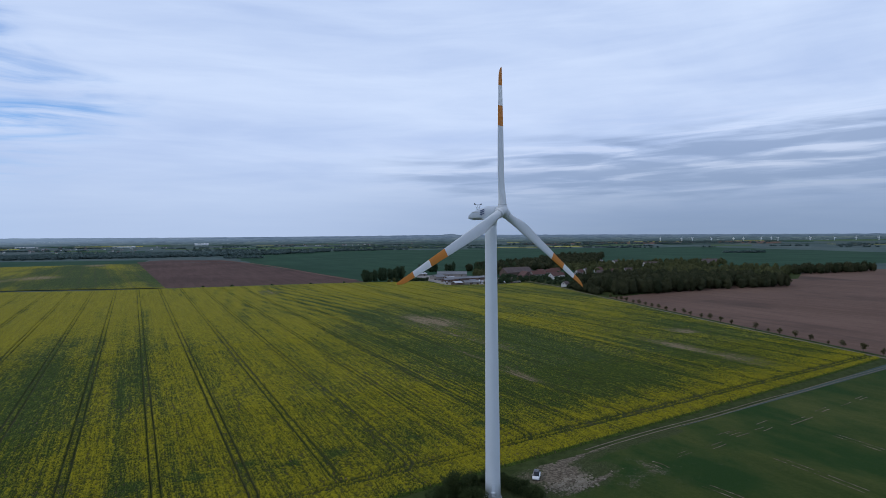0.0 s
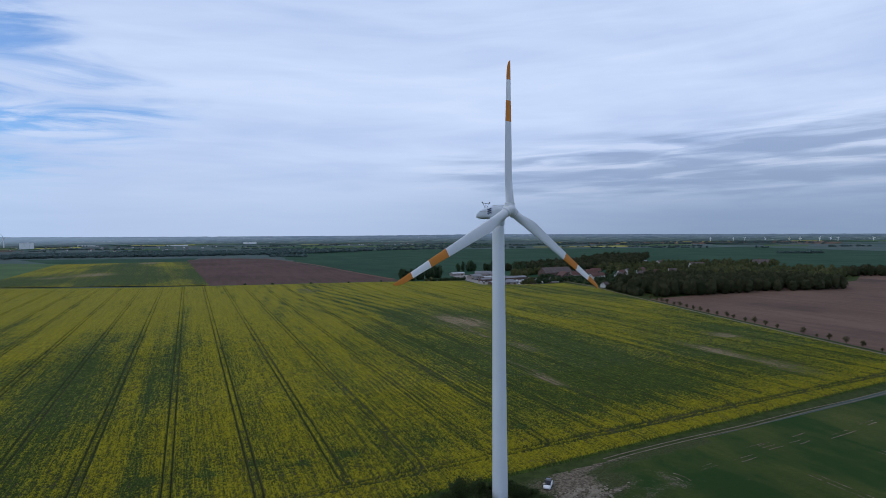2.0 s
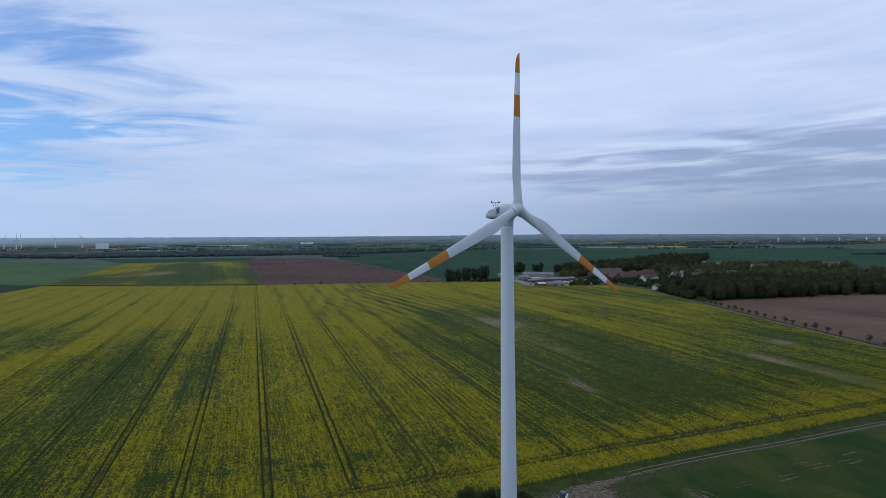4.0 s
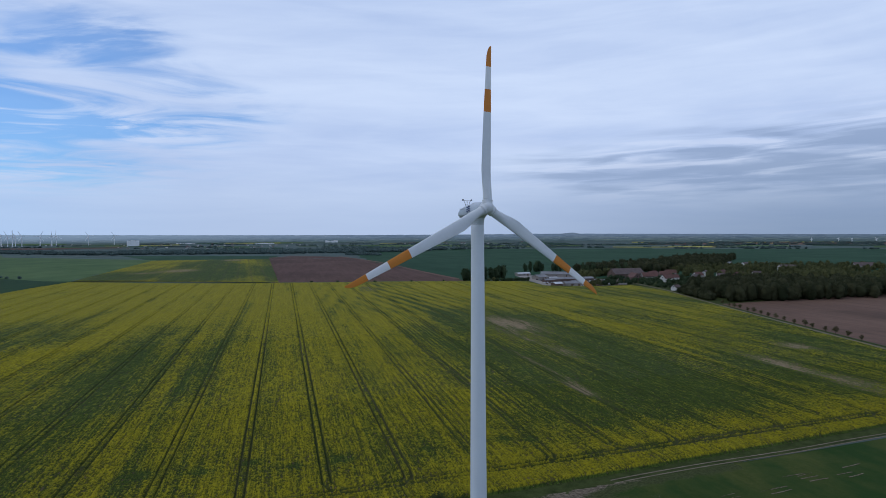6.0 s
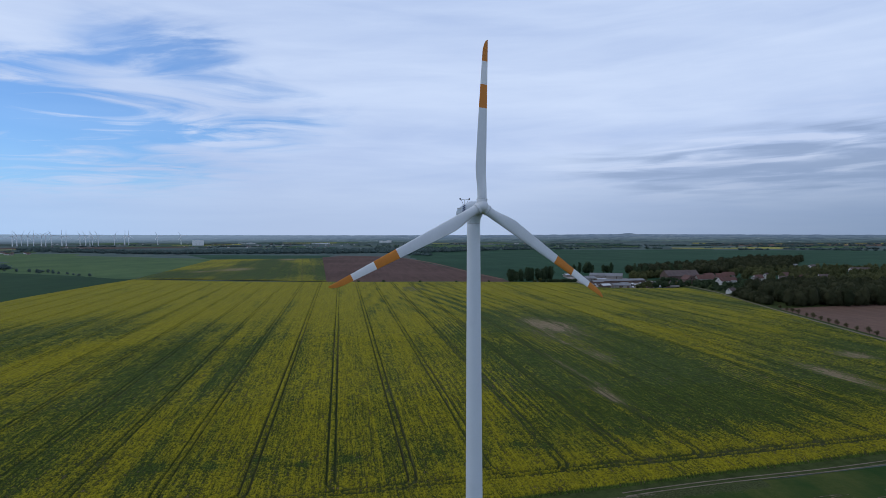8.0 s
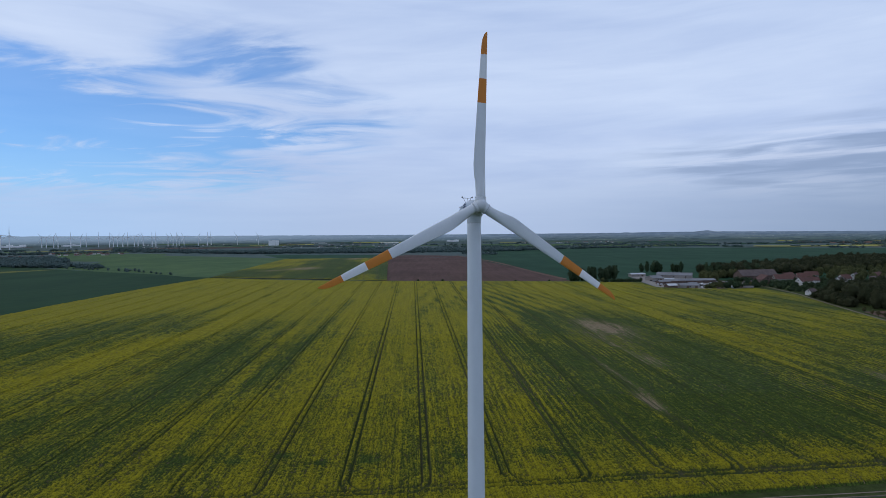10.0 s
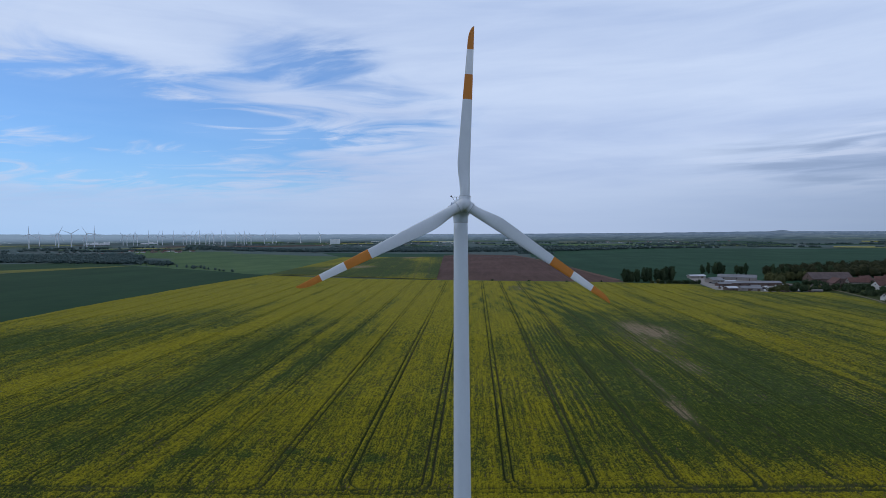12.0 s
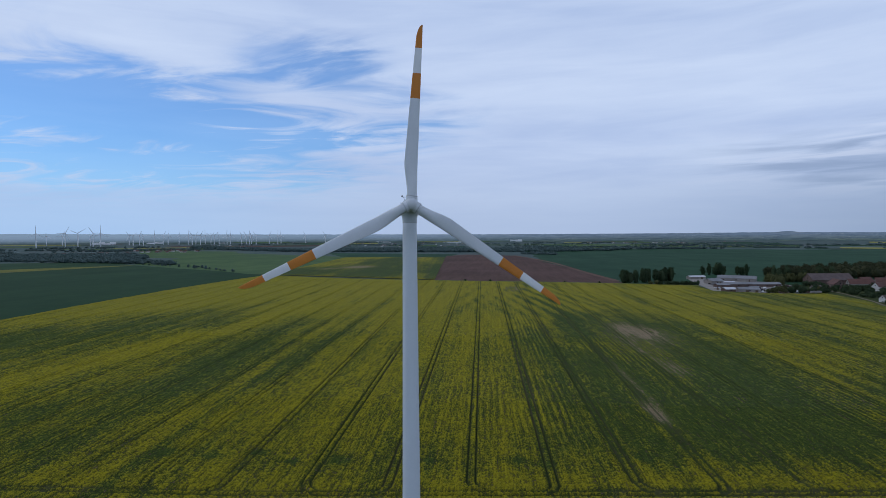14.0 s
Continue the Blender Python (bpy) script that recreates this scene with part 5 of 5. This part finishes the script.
building("shed", "grey-roofed machine shed open to the yard", 337, 618, -4, 20, 12, 3.2, 1.8, PLASTER, SHEET_GREY, 1, 2, category="shed")
building("shed", "small lean-to shed with a grey roof", 356, 648, -12, 9, 6, 2.6, 0.9, BRICK, SHEET_GREY, 1, 1, category="shed")
building("shed", "low workshop with a pale sheet roof", 352, 705, 14, 13, 8, 3.0, 1.2, BRICK, SHEET_WHITE, 1, 1, category="shed")
building("shed", "dark brick shed with a grey sheet roof", 330, 668, 8, 14, 9, 3.4, 1.5, BRICK, SHEET_GREY, 1, 1, category="shed")
building("barn", "huge old barn with a brown tiled roof", 472, 722, 4, 48, 19, 5.5, 7.0, BRICK, TILES_BROWN, 3, 2, category="barn")
building("barn", "red brick barn with a red tiled roof", 449, 664, 78, 22, 12, 5.0, 5.0, BRICK, TILES_RED, 2, 1, category="barn")
building("house", "long house with a red tiled roof", 475, 671, -8, 20, 11, 5.0, 4.6, PLASTER, TILES_RED, 3, 1, True)
building("house", "red-roofed village house with brick walls", 497, 696, 24, 17, 11, 5.2, 4.8, BRICK, TILES_RED, 3, 1, True)
building("house", "small pale house with a brown roof", 412, 634, 6, 9, 7, 3.2, 2.6, PLASTER, TILES_BROWN, 2, 1, True)
building("house", "white house with a red tiled roof", 494, 648, -6, 15, 9, 4.4, 3.6, PLASTER_W, TILES_RED, 3, 1, True)
building("house", "white gabled house with a dark roof", 415, 531, 20, 8.5, 6.5, 3.2, 2.8, PLASTER_W, TILES_BROWN, 2, 1, True)
building("house", "white house with a dark roof among trees", 522, 640, 30, 13, 9, 4.4, 4.0, PLASTER_W, TILES_BROWN, 3, 1, True)
building("house", "red-roofed house at the village end", 520, 700, -20, 16, 10, 4.6, 4.4, PLASTER, TILES_RED, 3, 1, True)
for k, (hx, hy, turn, wall, roof, what) in enumerate(((548, 668, 12, PLASTER_W, TILES_RED, "white village house with a red roof"), (566, 640, -30, PLASTER, TILES_BROWN, "pale village house with a brown roof"),
        (580, 694, 40, PLASTER_W, TILES_BROWN, "white village house with a brown roof"), (604, 656, 5, BRICK, TILES_RED, "brick village house with a red roof"), (548, 728, -15, PLASTER, TILES_RED, "pale village house with a red roof"),
        (616, 704, 25, PLASTER_W, TILES_RED, "white village house with a red roof"), (640, 664, -20, PLASTER_W, TILES_BROWN, "white village house with a brown roof"), (476, 634, 15, PLASTER_W, TILES_RED, "white village house with a red roof"))):
    building("house", what + " among garden trees", hx, hy, turn, 13 + k % 3 * 2, 9, 4.6, 4.2, wall, roof, 3, 1, True)
building("hall", "long pale hall behind the trees", 818, 950, -38, 36, 14, 5.5, 2.0, PLASTER, SHEET_GREY, 4, 1, category="hall")
building("house", "white rendered house above the wood", 790, 856, 20, 16, 10, 6.5, 4.0, PLASTER_W, TILES_BROWN, 3, 1, True)
building("house", "white villa with a dark roof above the wood", 798, 772, -20, 26, 12, 6.5, 3.5, PLASTER_W, TILES_BROWN, 4, 1, True)
building("house", "brown-roofed farmhouse above the wood", 962, 778, -30, 30, 13, 5.5, 5.5, PLASTER, TILES_BROWN, 4, 1, True)


def silo_trailer(x, y, turn):
    t = tagged(empty("trailer", x, y, 0.1, turn), "long beige farm trailer parked by the field", "trailer")
    part("bed", box(10.5, 2.4, 1.9, Matrix.Translation((0, 0, 0.75)), 0.08), PLASTER, t)
    part("frame", box(10.0, 1.2, 0.2, Matrix.Translation((0, 0, 0.56))), DARK, t)
    for px in (-3.6, -2.5, 3.4):
        for s in (-1, 1):
            part("wheel", tube([(0.3, -0.14), (0.5, -0.15), (0.5, 0.15), (0.3, 0.14)], 18, True, pose(px, s * 1.05, 0.5, 90, 0, 0)), RUBBER, t, "black tyre")


silo_trailer(396, 604, 4)


def parked(x, y, turn, mat, label):
    t = tagged(empty("farm_vehicle", x, y, 0.30, turn), label, "vehicle", "vehicles in the yard")
    part("cab", loft([[Vector((px, w * a, lo + (hi - lo) * b)) for a, b in ((-1, 0), (1, 0), (1, 0.6), (0.8, 1), (-0.8, 1), (-1, 0.6))] for px, lo, hi, w in ((-1.9, 0.5, 1.0, 0.8), (-1.4, 0.45, 1.9, 0.9), (0.5, 0.45, 1.9, 0.9), (0.9, 0.45, 1.2, 0.9), (2.2, 0.5, 1.05, 0.8))]), mat, t)
    for px in (-1.2, 1.4):
        for s in (-1, 1):
            part("wheel", tube([(0.2, -0.12), (0.45, -0.13), (0.45, 0.13), (0.2, 0.12)], 16, True, pose(px, s * 0.85, 0.45, 90, 0, 0)), RUBBER, t, "black tyre")


def stack(x, y, turn, mat, label):
    """Goods piled on pallets: a base and two or three crates."""
    t = tagged(empty("goods_stack", x, y, 0.30, turn), label, "pallet stack", "stacks in the yard")
    part("pallet", box(2.6, 2.2, 0.18, Matrix(), 0.02), WOOD_DOOR, t, "brown wooden pallet")
    part("crate", box(1.2, 2.0, 1.3, Matrix.Translation((-0.64, 0, 0.19)), 0.05), mat, t)
    part("crate", box(1.15, 1.9, 0.9, Matrix.Translation((0.64, 0, 0.19)), 0.05), mat, t)


rs = random.Random(66)
for k in range(40):
    mat, what = rs.choice(((SHEET_WHITE, "white"), (DARK, "dark"), (BRICK, "brown"), (SHEET_GREY, "grey"), (WOOD_DOOR, "dark brown")))
    zone = ((312, 350, 634, 660), (346, 402, 602, 615), (326, 356, 692, 712), (396, 418, 640, 690))[k % 4]
    stack(rs.uniform(*zone[:2]), rs.uniform(*zone[2:]), rs.uniform(0, 90), mat, what + " crates stacked on a pallet in the yard")


rv = random.Random(31)
for k in range(46):
    mat, what = rv.choice(((CAR_WHITE, "white"), (DARK, "dark"), (DARK, "dark"), (BRICK, "rusty red"), (GREY_GRP, "grey")))
    parked(rv.uniform(340, 402), rv.uniform(604, 668), rv.uniform(0, 360), mat, what + " farm vehicle parked on the concrete yard")


# ---- far things ----
def block_house():
    x, y = at_azimuth(-15.6, 3880)
    b = tagged(empty("tower_block", x, y, float(land(x, y)) - 1, 15), "white slab-shaped high-rise block standing far off", "tower block")
    for k, (dx, h) in enumerate(((-22, 34), (0, 37), (22, 35))):
        w = part("wing", box(21.5, 14, h, Matrix.Translation((dx, 3 * (k % 2), 0)), 0.3), WHITE_GRP, b, "white rendered wing")
        for f in range(9):
            part("window_band", box(18, 0.3, 0.8, Matrix.Translation((dx, 3 * (k % 2) - 7.05, 3 + f * 3.6))), PALE, w, "grey window band")


block_house()


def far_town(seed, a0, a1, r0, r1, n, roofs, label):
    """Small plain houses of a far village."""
    rng = random.Random(seed)
    for _ in range(n):
        x, y = at_azimuth(rng.uniform(a0, a1), rng.uniform(r0, r1))
        l, d, h = rng.uniform(8, 13), rng.uniform(6, 9), rng.uniform(3.2, 5.0)
        b = tagged(empty("far_house", x, y, float(land(x, y)), rng.uniform(0, 180)), label, "house", "far houses")
        part("wall", box(l, d, h), rng.choice((PLASTER_W, PLASTER)), b)
        bm = bmesh.new()
        q = [bm.verts.new(p) for p in ((-l / 2, -d / 2 - 0.4, h), (l / 2, -d / 2 - 0.4, h), (l / 2, d / 2 + 0.4, h), (-l / 2, d / 2 + 0.4, h), (-l / 2, 0, h + 3), (l / 2, 0, h + 3))]
        for f in ((0, 1, 5, 4), (2, 3, 4, 5), (1, 2, 5), (3, 0, 4), (3, 2, 1, 0)):
            bm.faces.new([q[i] for i in f])
        part("roof", bm, rng.choice(roofs), b)


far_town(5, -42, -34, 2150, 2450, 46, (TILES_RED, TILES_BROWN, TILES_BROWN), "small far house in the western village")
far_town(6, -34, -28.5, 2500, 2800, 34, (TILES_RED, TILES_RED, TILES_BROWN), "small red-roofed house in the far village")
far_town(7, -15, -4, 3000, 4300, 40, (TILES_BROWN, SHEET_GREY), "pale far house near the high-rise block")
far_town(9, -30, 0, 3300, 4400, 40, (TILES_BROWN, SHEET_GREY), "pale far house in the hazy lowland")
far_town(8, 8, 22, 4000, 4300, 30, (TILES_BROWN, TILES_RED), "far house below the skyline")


def works(a, r, n, w, h, seed, label):
    rng = random.Random(seed)
    for k in range(n):
        x, y = at_azimuth(a + (k - n / 2) * 0.28, r + rng.uniform(-30, 30))
        b = tagged(empty("factory_hall", x, y, float(land(x, y)) - 2, -a), label, "factory", "far factory halls")
        part("wall", box(w * rng.uniform(0.6, 1.3), 30, h * rng.uniform(0.6, 1.3), Matrix(), 0.4), WHITE_GRP, b)
        part("roof", box(w * 0.5, 20, 3, Matrix.Translation((0, 0, h * 0.6))), SHEET_WHITE, b)


works(2.1, 4560, 4, 24, 20, 3, "white factory hall far below the skyline")
works(-11.2, 4300, 4, 46, 6, 11, "long pale industrial hall of the far town")
works(-4.2, 4250, 6, 36, 7, 12, "pale industrial hall of the far town")
works(-36.0, 4400, 6, 30, 15, 4, "white industrial hall on the western horizon")
works(-32.0, 4450, 4, 34, 12, 8, "pale industrial hall on the western horizon")


def far_turbine(height, turn):
    t = tagged(empty("far_wind_turbine", 0, 0), "pale grey wind turbine of the far wind farm", "wind turbine", "far wind farm")
    part("tower", tube([(2.6, -4), (1.7, height)], 10), PALE, t)
    part("nacelle", box(3.4, 9, 3.6, Matrix.Translation((0, 1.5, height - 0.5)), 0.4), PALE, t)
    part("hub", tube([(1.7, -1.2), (1.7, 0.4), (0.9, 1.6)], 10, True, pose(0, -3.4, height + 1, 90, 0, 0)), PALE, t)
    for k in range(3):
        m = pose(0, -3.4, height + 1, 0, turn + 120 * k, 0)
        part("blade", loft([[m @ Vector((w * a, 0.5 * b, r)) for a, b in ((-1, 0), (0, 1), (0.6, 0), (0, -1))] for r, w in ((0.5, 1.3), (6, 2.2), (height * 0.55, 0.6))]), PALE, t)
    return t


rt = random.Random(77)
AZ_TALL = (-40.9, -38.9, -38.0, -36.9, -36.35)
AZ_MID = (-40.2, -39.1, -37.1, -34.2, -33.9, -33.4, -33.1, -32.2, -31.5, -31.1, -30.2, -29.4, -29.1, -28.8, -28.4, -28.0, -27.5, -27.2, -26.8, -26.1, -25.8, -24.8, -24.4, -24.1, -23.9, -23.5, -22.3, -21.5, -21.2, -18.9, -17.0)
AZ_SHORT = (46.2, 48.1, 49.0, 50.6, 52.4, 53.2, 54.6, 55.4, 55.9, 58.3, 60.0, 61.5, 63.0)
for height, angles, r in ((78, AZ_TALL, 3600), (60, AZ_MID, 4050), (19, AZ_SHORT, 4450)):
    kinds = [far_turbine(height, turn) for turn in (0, 28, 55, 88)]
    for k, a in enumerate(angles):
        x, y = at_azimuth(a, r + rt.uniform(-120, 120))
        m = pose(x, y, float(land(x, y)) - 2, 0, 0, rt.uniform(-30, 30) - a)
        if k < 4:
            kinds[k].matrix_world = m
        else:
            copy_thing(kinds[rt.randrange(4)], m)

# far fields towards the skyline
for a0, a1, r0, r1 in ((29.6, 38.4, 2980, 3220), (39.3, 42.8, 3850, 4150), (43.3, 48.1, 4050, 4280), (51.2, 54.8, 4200, 4380), (31.5, 33.6, 4100, 4300)):
    quad_patch("field_far_yellow", [at_azimuth(a0, r0 + 60), at_azimuth(a1, r0), at_azimuth(a1, r1), at_azimuth(a0, r1 + 30)], RAPE_FAR, 1.4, 10)
quad_patch("field_far_brown", [(2000, 3000), (3000, 2000), (3500, 2300), (2300, 3400)], TILLED, 0.7, 16, 40)
quad_patch("field_far_yellow", [(-3000, 2900), (-2500, 3300), (-2560, 3420), (-3080, 3020)], RAPE_FAR, 1.2, 10)
quad_patch("field_far_brown", [(-1700, 2900), (-900, 3250), (-950, 3500), (-1800, 3150)], PLOUGH, 0.8, 16, 30)
quad_patch("field_far_green", [(300, 3200), (1500, 2800), (1700, 3250), (380, 3700)], MEADOW, 0.8, 16, 30)



def far_strips():
    """Thin strips of field in the distance, one behind another."""
    rng = random.Random(55)
    kinds = (("field_far_green", MEADOW), ("field_far_wheat", WHEAT_FAR), ("field_far_brown", PLOUGH), ("field_far_green", MEADOW), ("field_far_wheat", WHEAT_FAR), ("field_far_yellow", RAPE_FAR), ("field_far_wheat", WHEAT_FAR), ("field_far_green", MEADOW))
    for k in range(90):
        a, r = rng.uniform(-44, 66), rng.uniform(2750, 4550)
        w, d = rng.uniform(2.0, 6.0), rng.uniform(60, 220)
        name, mat = rng.choice(kinds)
        skew = rng.uniform(-60, 60)
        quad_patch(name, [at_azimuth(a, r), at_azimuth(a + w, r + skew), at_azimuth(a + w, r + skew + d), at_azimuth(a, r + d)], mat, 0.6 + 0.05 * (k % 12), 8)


far_strips()


def backdrop():
    """Glowing wall with painted haze behind the last fields, up to the skyline."""
    m, nt, b = material("glowing_haze")
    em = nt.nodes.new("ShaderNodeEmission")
    v = place(nt)
    sep = nt.nodes.new("ShaderNodeSeparateXYZ")
    nt.links.new(v, sep.inputs[0])
    strips = noise_node(nt, scaled(nt, v, 0.0030, 0.0030, 0.30), 1.0, 5, 0.6, 0.3)
    copses = noise_node(nt, scaled(nt, v, 0.012, 0.012, 0.34), 1.0, 5, 0.65)
    roofs = noise_node(nt, scaled(nt, v, 0.06, 0.06, 0.55), 1.0, 2, 0.5)
    towns = noise_node(nt, scaled(nt, v, 0.0022, 0.0022, 0.10, 4, 1, 0), 1.0, 2, 0.5)
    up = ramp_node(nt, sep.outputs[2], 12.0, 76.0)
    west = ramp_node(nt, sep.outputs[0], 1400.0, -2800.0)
    # haze put into the glowing colours: paler and bluer upward
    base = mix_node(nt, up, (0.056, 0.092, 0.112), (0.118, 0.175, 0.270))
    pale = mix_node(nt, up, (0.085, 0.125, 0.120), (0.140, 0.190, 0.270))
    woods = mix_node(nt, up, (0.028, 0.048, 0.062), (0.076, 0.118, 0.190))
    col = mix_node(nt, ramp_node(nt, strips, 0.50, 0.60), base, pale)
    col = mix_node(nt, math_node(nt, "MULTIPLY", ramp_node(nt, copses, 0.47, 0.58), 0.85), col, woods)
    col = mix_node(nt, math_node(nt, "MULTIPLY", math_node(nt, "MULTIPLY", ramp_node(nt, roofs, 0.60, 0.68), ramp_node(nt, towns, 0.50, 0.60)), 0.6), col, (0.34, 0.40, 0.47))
    # thicker painted haze towards the west
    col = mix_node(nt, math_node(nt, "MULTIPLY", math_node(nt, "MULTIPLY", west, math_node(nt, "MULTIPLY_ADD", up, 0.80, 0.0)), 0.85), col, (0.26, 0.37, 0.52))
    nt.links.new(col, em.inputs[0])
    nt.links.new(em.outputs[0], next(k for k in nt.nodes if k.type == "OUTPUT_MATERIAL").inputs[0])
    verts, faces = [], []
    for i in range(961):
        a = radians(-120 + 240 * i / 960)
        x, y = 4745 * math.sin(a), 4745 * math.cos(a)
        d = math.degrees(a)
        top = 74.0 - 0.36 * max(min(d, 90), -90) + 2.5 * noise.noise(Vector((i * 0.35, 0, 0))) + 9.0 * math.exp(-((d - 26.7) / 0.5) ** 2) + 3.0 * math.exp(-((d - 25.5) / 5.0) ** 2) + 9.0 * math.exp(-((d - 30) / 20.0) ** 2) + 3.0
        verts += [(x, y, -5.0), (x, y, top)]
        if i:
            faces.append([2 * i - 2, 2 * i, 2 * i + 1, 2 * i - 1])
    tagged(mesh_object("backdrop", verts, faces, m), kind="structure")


backdrop()
